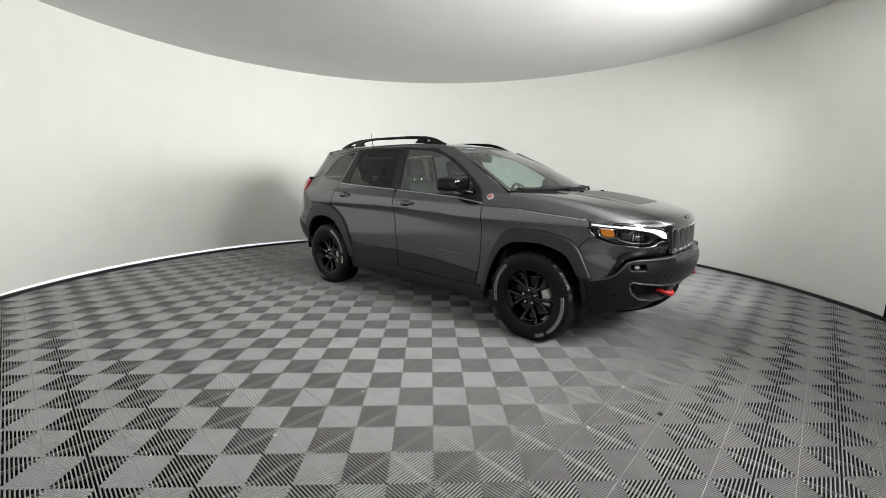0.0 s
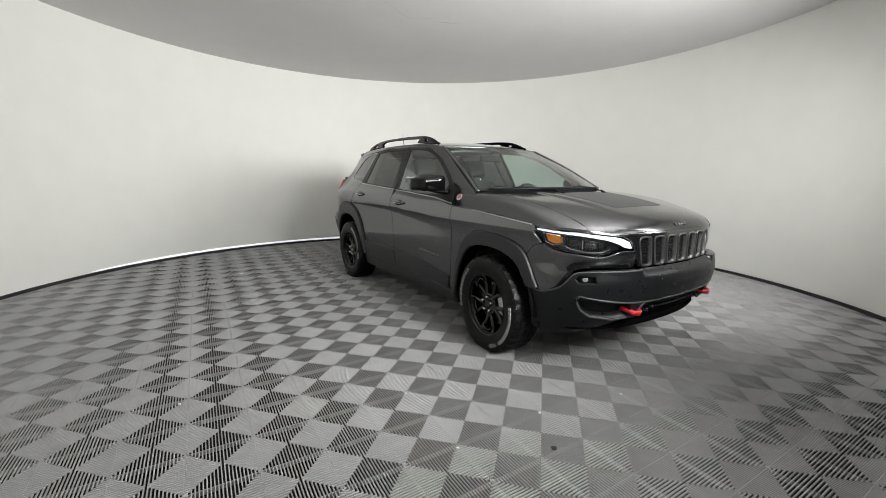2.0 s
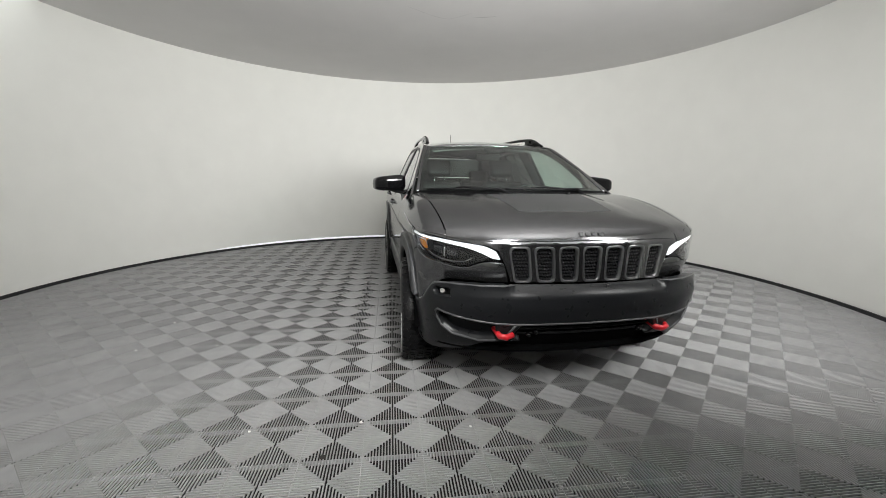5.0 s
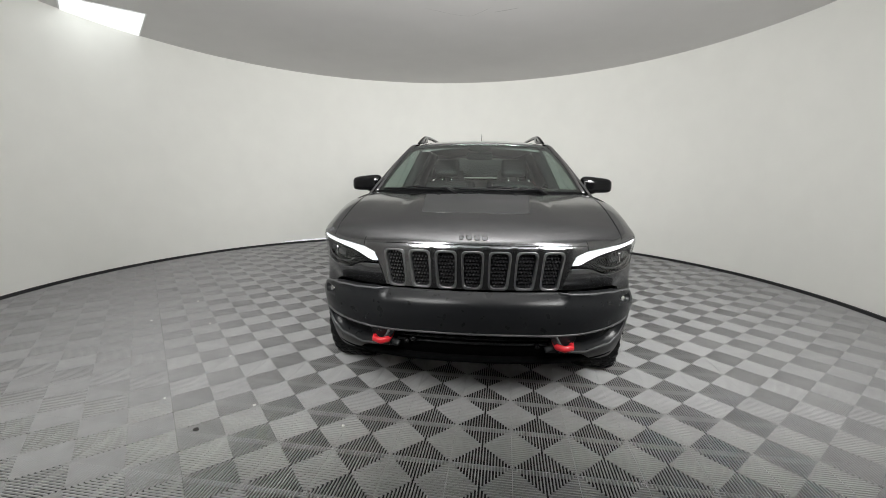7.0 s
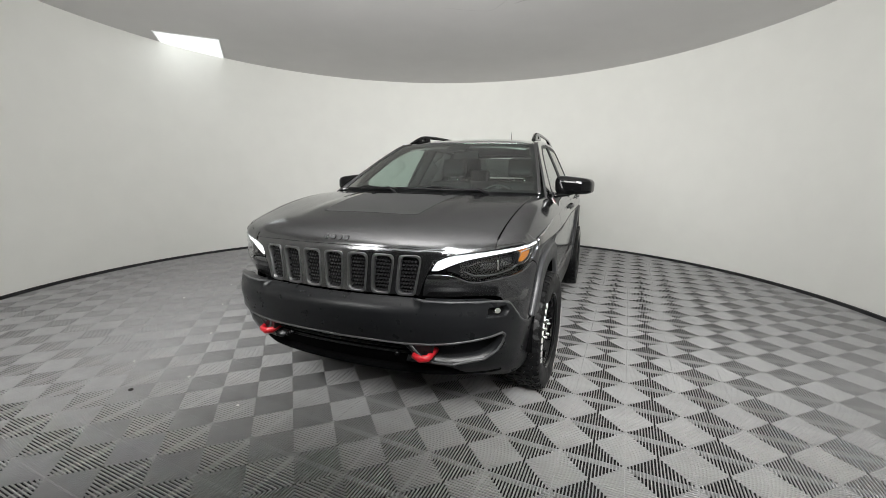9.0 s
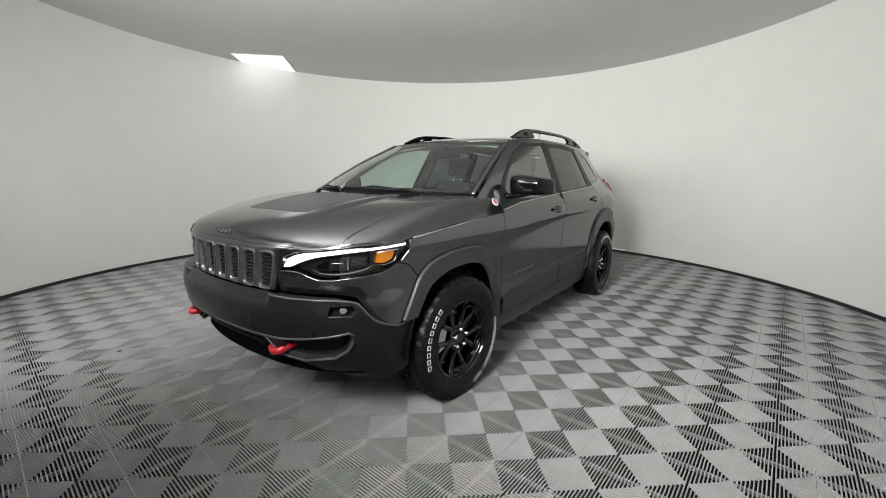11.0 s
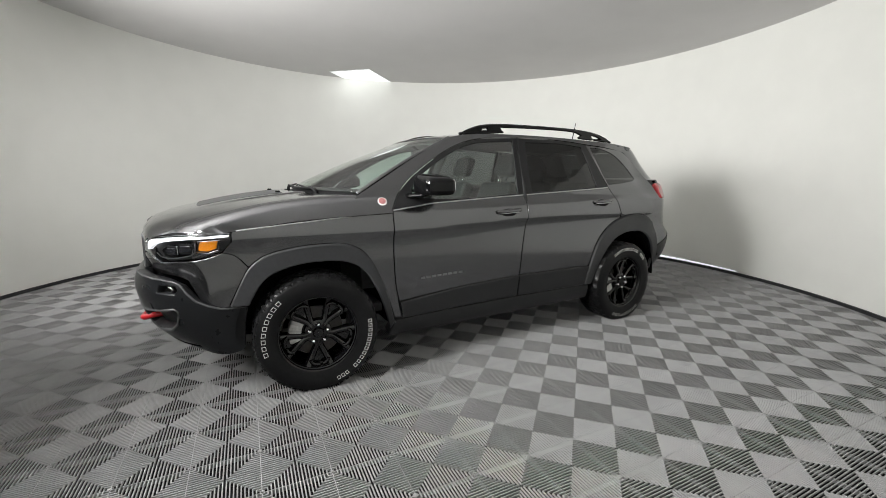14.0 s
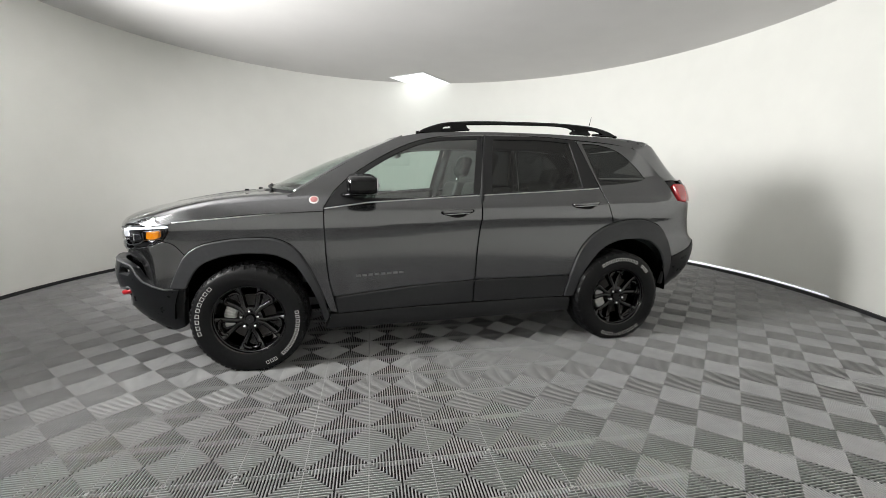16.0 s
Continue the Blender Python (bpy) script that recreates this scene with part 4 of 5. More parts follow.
# pillar and roof side, quarter panel
roof_side = [(1.10, 1.168), (0.85, 1.310), (0.66, 1.418), (0.48, 1.512), (0.31, 1.590), (0.1, 1.628), (-0.3, 1.648), (-0.8, 1.651), (-1.2, 1.643), (-1.5, 1.632), (-1.72, 1.610), (-1.71, 1.556), (-1.45, 1.590), (-1.135, 1.607), (-0.8, 1.625), (-0.31, 1.623), (0.115, 1.583), (0.37, 1.490), (0.65, 1.323), (0.745, 1.248), (0.803, 1.187), (0.866, 1.088), (0.92, 1.10)]
both("roof_side", skin(wrap, roof_side, step=0.025, bstep=0.015), M_PAINT, car)
quarter = [(-1.128, 1.602), (-1.45, 1.586), (-1.71, 1.552), (-1.84, 1.46), (-1.95, 1.30), (-1.962, 1.272), (-1.987, 1.125), (-2.06, 1.115), (-2.20, 1.10), (-2.23, 0.795), (-2.13, 0.735), (-1.938, 0.661), (-1.915, 0.71), (-1.890, 0.785), (-1.80, 0.908), (-1.65, 0.966), (-1.45, 0.972), (-1.338, 0.955), (-1.315, 1.01), (-1.290, 1.13), (-1.262, 1.235)]
quarters = both("quarter_panel", skin(wrap, quarter, [glass_q], step=0.025, bstep=0.015), M_PAINT, car)
both("quarter_glass", skin(wrap, grown(glass_q, 0.006), step=0.04, proud=-0.006, depth=0.004), M_PRIVACY, quarters, "dark privacy glass")
both("tail_lamp", skin(wrap, [(-2.03, 1.264), (-2.035, 1.13), (-2.08, 1.12), (-2.30, 1.12), (-2.42, 1.17), (-2.25, 1.25), (-2.05, 1.268)], step=0.025, proud=0.005, lip=0.006, depth=0.04), M_TAIL, car, "red tail lamp wrapped round the corner")
both("tail_lamp_cover", skin(wrap, [(-1.86, 1.31), (-1.88, 1.05), (-2.06, 1.05), (-2.30, 1.05), (-2.55, 1.07), (-2.55, 1.30), (-2.25, 1.31), (-2.05, 1.315)], step=0.04, proud=-0.055, depth=0.01), M_TRIM_IN, car)
bumper_r = [(0, 0.80), (0.62, 0.803), (0.82, 0.785), (0.945, 0.729), (1.138, 0.655), (1.138, 0.55), (1.138, 0.41), (0.95, 0.33), (0.6, 0.30), (0, 0.30)]
skin_part("rear_bumper", skin(rear_wrap, mirror_outline(bumper_r), step=0.03, depth=0.05, proud=0.004, lip=0.006), M_CLAD, car, "satin dark grey plastic rear bumper")
tailgate = skin_part("tailgate", skin(rear_wrap, mirror_outline([(0, 0.808), (0.78, 0.825), (0.80, 1.10), (0.68, 1.125), (0.82, 1.30), (0, 1.30)]), step=0.03), M_PAINT, car)
skin_part("rear_glass", skin(rear_wrap, mirror_outline([(0, 1.31), (0.597, 1.31), (0.597, 1.44), (0.597, 1.58), (0, 1.58)]), step=0.04, depth=0.006), M_PRIVACY, tailgate, "dark rear glass")
both("rear_pillar", skin(rear_corner, [(0.0, 1.285), (0.25, 1.295), (0.5, 1.305), (0.5, 1.45), (0.5, 1.575), (0.25, 1.605), (0.0, 1.632), (0.0, 1.45)], step=0.03, gap=0.001), M_PAINT, car)

skin_part("cargo_lining", skin(lambda s, z, o=0.0: rear_wrap(s, z, o - 0.07), mirror_outline([(0, 0.50), (0.95, 0.50), (1.02, 0.87), (1.80, 0.87), (1.80, 1.19), (1.45, 1.225), (0, 1.27)]), step=0.06, depth=0.01), M_TRIM_IN, car, "dark cargo bay lining")

# roof, spoiler
roof_half = [(0.375, 0), (0.355, 0.3), (0.315, 0.52), (0.30, 0.625), (0.1, 0.64), (-0.3, 0.632), (-0.8, 0.626), (-1.2, 0.605), (-1.5, 0.575), (-1.76, 0.545), (-1.78, 0.3), (-1.785, 0)]
roof = skin_part("roof", skin(roof_top, roof_half + [(x, -y) for x, y in reversed(roof_half) if y > 0], step=0.035, depth=0.03), M_PAINT, car)
skin_part("headliner", skin(lambda x, y, o=0.0: roof_top(x, y, o - 0.045), [(0.31, -0.55), (0.31, 0.55), (-0.8, 0.57), (-1.7, 0.5), (-1.7, -0.5), (-0.8, -0.57)], step=0.08), M_LINER, roof, "pale grey cloth headliner")
spoil_half = [(-1.788, 0), (-1.783, 0.3), (-1.763, 0.56), (-1.83, 0.575), (-1.90, 0.53), (-1.935, 0.3), (-1.945, 0)]
skin_part("spoiler", skin(roof_top, spoil_half + [(x, -y) for x, y in reversed(spoil_half) if y > 0], step=0.03, depth=0.045, lip=0.008), M_PAINT, car)

# roof rails


def rail_skin(sign):
    def surf(x, z, out=0.0):
        x, z = np.asarray(x, float), np.asarray(z, float)
        return np.stack([x, 0.585 - 0.045 * np.clip(-x / 1.6, 0, 1) ** 2 - 0.25 * (z - 1.65) + sign * (0.017 + out), z + 0 * x], -1)

    return surf


rail_out = [(0.20, 1.622), (0.10, 1.668), (-0.02, 1.704), (-0.2, 1.724), (-0.57, 1.737), (-1.13, 1.738), (-1.36, 1.718), (-1.50, 1.683), (-1.57, 1.648), (-1.25, 1.657), (-1.12, 1.660), (-0.6, 1.664), (-0.2, 1.656), (0.0, 1.635)]
rail_holes = [[(-0.22, 1.672), (-0.20, 1.700), (-0.57, 1.714), (-1.08, 1.712), (-1.14, 1.690), (-1.10, 1.672), (-0.6, 1.678)], [(-0.015, 1.662), (-0.03, 1.681), (-0.072, 1.687), (-0.078, 1.667)], [(-1.30, 1.670), (-1.27, 1.700), (-1.35, 1.694), (-1.42, 1.668)]]
both("roof_rail", joined(skin(rail_skin(1), rail_out, rail_holes, step=0.03, bstep=0.015, depth=0.020, lip=0.006), skin(rail_skin(-1), rail_out, rail_holes, step=0.03, bstep=0.015, depth=0.020, lip=0.006)), M_GLOSS, car, "black roof rail")
bm = bmesh.new()
tube(bm, [(-1.60, 0.0, 1.648), (-1.60, 0.0, 1.67), (-1.61, 0.0, 1.70), (-1.655, 0.0, 1.90)], 0.004, 8, radii=[0.022, 0.016, 0.006, 0.0025])
part("antenna", bm, M_BLACK, car, "short black roof antenna", smooth=True)

# windscreen with black border, cowl and wipers
ws_poly = [(-0.985, 0.015), (-0.99, 0.5), (-0.985, 0.985), (0.985, 0.985), (0.99, 0.5), (0.985, 0.015)]
screen = skin_part("windscreen", skin(windscreen, ws_poly, step=0.05, depth=0.005, lip=0.001), M_WINDSCREEN, car, "clear windscreen")
skin_part("screen_border", skin(windscreen, ws_poly, [[(-0.955, 0.06), (-0.945, 0.5), (-0.92, 0.945), (0.92, 0.945), (0.945, 0.5), (0.955, 0.06)]], step=0.05, proud=-0.006, depth=0.003, lip=0.001), M_BLACK, screen)
skin_part("sensor_patch", skin(windscreen, [(-0.16, 0.85), (-0.13, 0.955), (0.13, 0.955), (0.16, 0.85), (0.07, 0.80), (-0.07, 0.80)], step=0.05, proud=-0.007, depth=0.003, lip=0.001), M_BLACK, screen)


def cowl_surf(s, v, out=0.0):
    a, b = windscreen(s, 0.03, -0.012), np.stack([np.interp(abs(s), [0, 0.25, 0.57, 0.89, 1.0], [1.385, 1.37, 1.30, 1.18, 1.10]), 0.787 * np.asarray(s, float), 0 * np.asarray(s, float)], -1)
    b[..., 2] = hood_top(b[..., 0], b[..., 1])[..., 2] - 0.012
    v = np.asarray(v, float)[..., None]
    p = a * (1 - v) + b * v
    p[..., 2] += out - 0.016 * (4 * v * (1 - v))[..., 0]
    return p


skin_part("cowl", skin(cowl_surf, [(-0.99, -0.2), (0.99, -0.2), (0.99, 1.15), (-0.99, 1.15)], step=0.05, gap=0, depth=0.01), M_BLACK, car, "black plastic cowl below the windscreen")


def wiper(name, s0, s1, v0, v1):
    bm = bmesh.new()
    base = Vector(cowl_surf(s0, 0.55)) + Vector((0, 0, 0.015))
    a, b = Vector(windscreen(s0 + (s1 - s0) * 0.25, v0, 0.014)), Vector(windscreen(s1, v1, 0.010))
    tube(bm, [base, base.lerp(a, 0.5) + Vector((0, 0, 0.02)), a, a.lerp(b, 0.5) + Vector((0, 0, 0.014)), b.lerp(a, 0.35) + Vector((0, 0, 0.008))], 0.008, 8, radii=[0.013, 0.008, 0.007, 0.006, 0.005])
    arm = part(name, bm, M_BLACK, car, smooth=True)
    bm = bmesh.new()
    tube(bm, [windscreen(s0 + (s1 - s0) * f, v0 + (v1 - v0) * f, 0.006) for f in np.linspace(0.12, 1.15, 12)], 0.006, 6, squash=(0.8, 1.3))
    part("blade", bm, M_BLACK, arm, smooth=True)


wiper("wiper", 0.62, -0.10, 0.008, 0.022)
wiper("wiper", -0.20, -0.82, 0.008, 0.022)


def screen_seal(bm):
    tube(bm, [windscreen(0.995, v, -0.004) for v in np.linspace(0.0, 1.0, 24)], 0.015, 8)


both_bm("pillar_edge", screen_seal, M_PAINT, screen, smooth=True, sharp=None)


# door handles, mirrors, badges
def handle(cx, cz, rise):
    def make(bm):
        pts, rad = [], []
        for f in np.linspace(-1, 1, 15):
            pts.append(wrap(cx + 0.118 * f, cz - rise * f, 0.034 * (1 - f**4) - 0.004))
            rad.append(0.011 + 0.007 * (1 - f * f))
        tube(bm, pts, 0.016, 10, squash=(0.75, 1.0), radii=rad)

    return make


def cup(cx, cz):
    a = np.linspace(0, 2 * np.pi, 24, endpoint=False)
    return [(cx + 0.075 * math.cos(t), cz - 0.012 + 0.030 * math.sin(t)) for t in a]


for doors, cx, cz in ((front_doors, -0.060, 1.055), (rear_doors, -1.095, 1.105)):
    both_bm("door_handle", handle(cx, cz, 0.006), M_PAINT, doors, "glossy dark grey door handle", smooth=True, sharp=None)
    # the handle's lower highlight, drawn as a thin bright tube
    both_bm("handle_blade", lambda bm, cx=cx, cz=cz: tube(bm, [wrap(cx + 0.10 * f, cz - 0.006 * f - 0.012, 0.030 * (1 - f**4) + 0.006) for f in np.linspace(-1, 1, 11)], 0.003, 6), M_BELT_GLINT, doors, "thin bright line drawn as the handle's highlight", smooth=True, sharp=None)
    both("handle_cup", skin(wrap, cup(cx + 0.005, cz), step=0.02, bstep=0.01, proud=0.0012, depth=0.002, lip=0.001), M_BLACK, doors)


def mirror_shell(bm):
    made = bmesh.ops.create_uvsphere(bm, u_segments=32, v_segments=20, radius=1.0)["verts"]
    for v in made:
        x, y, z = v.co
        q = 4.6
        n = (abs(x) ** q + abs(y) ** q + abs(z) ** q) ** (1 / q)
        x, y, z = x / n, y / n, z / n
        back = -0.35 if x < 0 else 1.0
        v.co = (0.622 + (0.088 * x if x > 0 else 0.105 * x), 0.990 + 0.130 * y - 0.02 * x, 1.240 + 0.070 * (z if z > 0 else 0.86 * z) * (1 - 0.12 * y) - 0.006 * y)


mirrors = both_bm("side_mirror", mirror_shell, M_GLOSS, car, "gloss black side mirror", smooth=True, sharp=None)


def mirror_arm(bm):
    tube(bm, [wrap(0.70, 1.172, -0.03), wrap(0.69, 1.172, 0.02), (0.655, 0.93, 1.180), (0.63, 0.97, 1.190)], 0.03, 12, squash=(1.3, 0.5), radii=[0.050, 0.040, 0.034, 0.034])


both_bm("mirror_arm", mirror_arm, M_GLOSS, mirrors, smooth=True, sharp=None)


def mirror_pane(bm):
    pts = [(0.104 * math.copysign(abs(math.cos(a)) ** 0.5, math.cos(a)), 0.048 * math.copysign(abs(math.sin(a)) ** 0.5, math.sin(a))) for a in np.linspace(0, 2 * np.pi, 32, endpoint=False)]
    f = [bm.verts.new((0.5135, 0.992 + y, 1.242 + z)) for y, z in pts]
    b = [bm.verts.new((0.520, 0.992 + y, 1.242 + z)) for y, z in pts]
    bm.faces.new(f)
    for i in range(32):
        bm.faces.new((f[i], b[i], b[(i + 1) % 32], f[(i + 1) % 32]))


both_bm("mirror_glass", mirror_pane, M_MIRROR, mirrors, sharp=30)


def badge(bm, r=0.031, o=0.0025):
    c = np.array((0.925, 0.876))
    ring = [bm.verts.new(hood_top(c[0] + r * math.cos(a), c[1] + r * 0.50 * math.sin(a), 1.5 * o)) for a in np.linspace(0, 2 * np.pi, 28, endpoint=False)]
    low = [bm.verts.new(v.co - Vector((0, 0, 0.004))) for v in ring]
    bm.faces.new(ring)
    for i in range(28):
        bm.faces.new((ring[i], low[i], low[(i + 1) % 28], ring[(i + 1) % 28]))


badges = both_bm("round_badge", badge, M_WHITE, car, "small round white and red badge")
both_bm("badge_core", lambda bm: badge(bm, 0.023, 0.0045), material("red_badge_core", (0.42, 0.17, 0.17), 0.4, vary=0.3, grain=120), badges, "dull red badge core")


# name bars on the front doors
def name_bars(bm):
    for i in range(8):
        u = 0.665 - i * 0.043
        z = 0.607 + i * 0.0018
        P, F, N = skin(wrap, [(u, z), (u - 0.032, z), (u - 0.032, z + 0.016), (u, z + 0.016)], step=0.02, gap=0, lip=0.001, depth=0.003, proud=0.0022)
        vs = [bm.verts.new(p) for p in P]
        for f in F:
            try:
                bm.faces.new([vs[k] for k in f])
            except ValueError:
                pass


both_bm("name_bars", name_bars, M_BARS, front_doors, "row of small satin grey bars")

# ---- wheels, wells and underside ----
WHEEL_R, HUB_Z = 0.372, 0.354


def ring_point(r, a, y):
    return Vector((r * math.cos(a), y, r * math.sin(a)))


def tyre_mesh():
    bm = bmesh.new()
    prof = [(0.222, -0.098), (0.236, -0.112), (0.275, -0.124), (0.318, -0.124), (0.352, -0.114), (0.363, -0.100), (0.3655, -0.06), (0.366, 0), (0.3655, 0.06), (0.363, 0.100), (0.352, 0.114), (0.336, 0.121), (0.318, 0.1245), (0.300, 0.1255), (0.275, 0.124), (0.250, 0.117), (0.243, 0.1165), (0.236, 0.112), (0.222, 0.098)]
    spin_profile(bm, prof, 96)
    rows = ((0.098, 0.028, 62, 0.0), (0.052, 0.032, 66, 0.4), (0.0, 0.032, 66, 0.0), (-0.052, 0.032, 66, 0.6), (-0.098, 0.028, 62, 0.5))
    for y, w, n, shift in rows:
        for k in range(n):
            a = 2 * math.pi * (k + shift) / n
            half = math.pi / n * (0.78 if k % 2 else 0.70)
            skew = 0.006 * (1 if k % 2 else -1)
            low, high = (0.355 if abs(y) > 0.08 else 0.361), (WHEEL_R if abs(y) < 0.08 else WHEEL_R - 0.001)
            vs = []
            for r, q in ((low, 1.0), (high, 0.92)):
                for sa, sy in ((-1, -1), (1, -1), (1, 1), (-1, 1)):
                    yy = y + sy * w / 2 * q + skew * sa
                    rr = r - (0.010 if abs(yy) > 0.104 else 0.0)
                    vs.append(bm.verts.new(ring_point(rr, a + sa * half * q, yy)))
            for f in ((4, 5, 6, 7), (0, 1, 5, 4), (1, 2, 6, 5), (2, 3, 7, 6), (3, 0, 4, 7)):
                bm.faces.new([vs[i] for i in f])
    # shoulder lugs that run down the sidewall
    for k in range(62):
        a = 2 * math.pi * k / 62
        half = math.pi / 62 * 0.62
        for side in (1, -1):
            vs = [bm.verts.new(ring_point(r, a + sa * half, side * y)) for r, y in ((0.357, 0.104), (0.350 if k % 2 else 0.347, 0.1125)) for sa in (-1, 1)]
            vs += [bm.verts.new(ring_point(r, a + sa * half * 0.85, side * y)) for r, y in ((0.361, 0.111), (0.351 if k % 2 else 0.348, 0.1160)) for sa in (-1, 1)]
            for f in ((4, 5, 7, 6), (0, 1, 5, 4), (2, 3, 7, 6), (0, 2, 6, 4), (1, 3, 7, 5)):
                bm.faces.new([vs[i] for i in f])
    # the tread lies flat where the tyre stands, and the sidewall bulges a little above it
    flat = -(HUB_Z - 0.001) / 0.995
    for v in bm.verts:
        if v.co.z < flat:
            v.co.z = flat + 0.02 * (v.co.z - flat)
        elif v.co.z < -0.25 and abs(v.co.y) > 0.11:
            v.co.y *= 1.0 + 0.35 * (-0.25 - v.co.z)
    bmesh.ops.recalc_face_normals(bm, faces=bm.faces)
    return bm


def bar_mesh(wide, r0=0.301, r1=0.325):
    """One plain outlined bar on the sidewall."""
    bm = bmesh.new()
    h, t, y0, y1 = wide / 2, 0.0032, 0.1205, 0.1276
    for lo, hi, s0, s1 in ((r0, r0 + t, -h, h), (r1 - t, r1, -h, h), (r0 + t, r1 - t, -h, -h + t), (r0 + t, r1 - t, h - t, h)):
        vs = [bm.verts.new(ring_point(r, s / 0.312, y)) for y in (y0, y1) for r, s in ((lo, s0), (lo, s1), (hi, s1), (hi, s0))]
        for f in ((4, 5, 6, 7), (0, 1, 5, 4), (1, 2, 6, 5), (2, 3, 7, 6), (3, 0, 4, 7)):
            bm.faces.new([vs[i] for i in f])
    bmesh.ops.remove_doubles(bm, verts=bm.verts, dist=1e-5)
    bmesh.ops.recalc_face_normals(bm, faces=bm.faces)
    return bm


def rim_mesh():
    bm = bmesh.new()
    # barrel and lip
    spin_profile(bm, [(0.224, 0.104), (0.228, 0.113), (0.236, 0.116), (0.238, 0.110), (0.232, 0.098), (0.222, 0.092), (0.216, 0.080), (0.205, 0.03), (0.20, -0.09), (0.222, -0.10)][::-1], 72)
    # hub
    spin_profile(bm, [(0.001, 0.088), (0.028, 0.088), (0.031, 0.083), (0.034, 0.076), (0.060, 0.078), (0.078, 0.070), (0.082, 0.05), (0.082, 0.0)], 40)
    bmesh.ops.recalc_face_normals(bm, faces=bm.faces)
    return bm


def spoke_mesh():
    """A pair of straight spokes that part towards the rim, with the recessed web between them."""
    bm = bmesh.new()
    for sgn in (-1, 1):
        rows = []
        for f in np.linspace(0, 1, 11):
            r = 0.050 + f * 0.180
            off = sgn * (0.0115 + 0.060 * max(0.0, min(1.0, (r - 0.088) / 0.130)))
            wide = 0.0165 + 0.0045 * f
            y = 0.080 - 0.016 * math.sin(f * 2.6) + 0.026 * f**2.0
            c = Vector((r, y, off))
            t = Vector((-0.26 * sgn, 0, 1)).normalized()
            rows.append([c + t * wide * k + Vector((0, d, 0)) for k, d in ((-0.95, -0.048), (-1.04, -0.016), (-0.86, -0.006), (-0.45, 0.0), (0.45, 0.0), (0.86, -0.006), (1.04, -0.016), (0.95, -0.048))])
        vs = [[bm.verts.new(p) for p in row] for row in rows]
        for a, b in zip(vs, vs[1:]):
            for i in range(7):
                bm.faces.new((a[i], a[i + 1], b[i + 1], b[i]))
    web = [[bm.verts.new(ring_point(r, radians(d), y)) for d in (-w, -w / 2, 0, w / 2, w)] for r, w, y in ((0.065, 10, 0.062), (0.10, 10, 0.046), (0.15, 14, 0.036), (0.205, 17, 0.048))]
    for a, b in zip(web, web[1:]):
        for i in range(4):
            bm.faces.new((a[i], a[i + 1], b[i + 1], b[i]))
    vs = [bm.verts.new(ring_point(r, radians(d), y)) for r, y in ((0.198, 0.060), (0.214, 0.082), (0.230, 0.096)) for d in np.linspace(-14, 14, 7)]
    for k in (0, 7):
        for i in range(6):
            bm.faces.new((vs[k + i], vs[k + i + 1], vs[k + i + 8], vs[k + i + 7]))
    arch = [(0.178, -17.5), (0.193, -14.5), (0.201, -10), (0.204, -5), (0.205, 0), (0.204, 5), (0.201, 10), (0.193, 14.5), (0.178, 17.5)]
    tube(bm, [ring_point(r, radians(d), 0.082) for r, d in arch], 0.011, 8, squash=(1, 1))
    bmesh.ops.recalc_face_normals(bm, faces=bm.faces)
    return bm


def nut_mesh():
    bm = bmesh.new()
    spin_profile(bm, [(0.001, 0.020), (0.006, 0.0185), (0.0105, 0.013), (0.0115, 0.0), (0.013, -0.006)], 12)
    return bm


def disc_mesh():
    bm = bmesh.new()
    spin_profile(bm, [(0.075, 0.045), (0.08, 0.030), (0.155, 0.030), (0.157, 0.015), (0.08, 0.012)], 48)
    return bm


def caliper_mesh():
    bm = bmesh.new()
    for a in np.linspace(-26, 26, 7):
        box(bm, (0.135, 0.022, 0), (0.075, 0.075, 0.028), pose(0, 0, 0, 0, a, 0), bevel=0.006, segs=1)
    return bm


M_CALIPER = material("cast_alloy_caliper", (0.55, 0.55, 0.54), 0.45, 0.4, vary=0.12, grain=50, bump=0.2)
proto = {}
for name, maker, mat, sharp in (("wheel", rim_mesh, M_RIM, 28), ("tyre", tyre_mesh, M_TYRE, 35), ("spoke", spoke_mesh, M_RIM, 50), ("wide_bar", lambda: bar_mesh(0.026), M_LETTER, None), ("narrow_bar", lambda: bar_mesh(0.020), M_LETTER, None), ("wheel_nut", nut_mesh, M_NUT, 40), ("brake_disc", disc_mesh, M_DISC, 30), ("brake_caliper", caliper_mesh, M_CALIPER, 30)):
    ob = part(name, maker(), mat, None, sharp=sharp, smooth=sharp is not None)
    proto[name] = ob.data
    bpy.data.objects.remove(ob)


def put(name, key, parent, m, label=""):
    ob = new(name, proto[key])
    ob.parent = parent
    ob.matrix_basis = m
    if label:
        tagged(ob, label)
    return ob


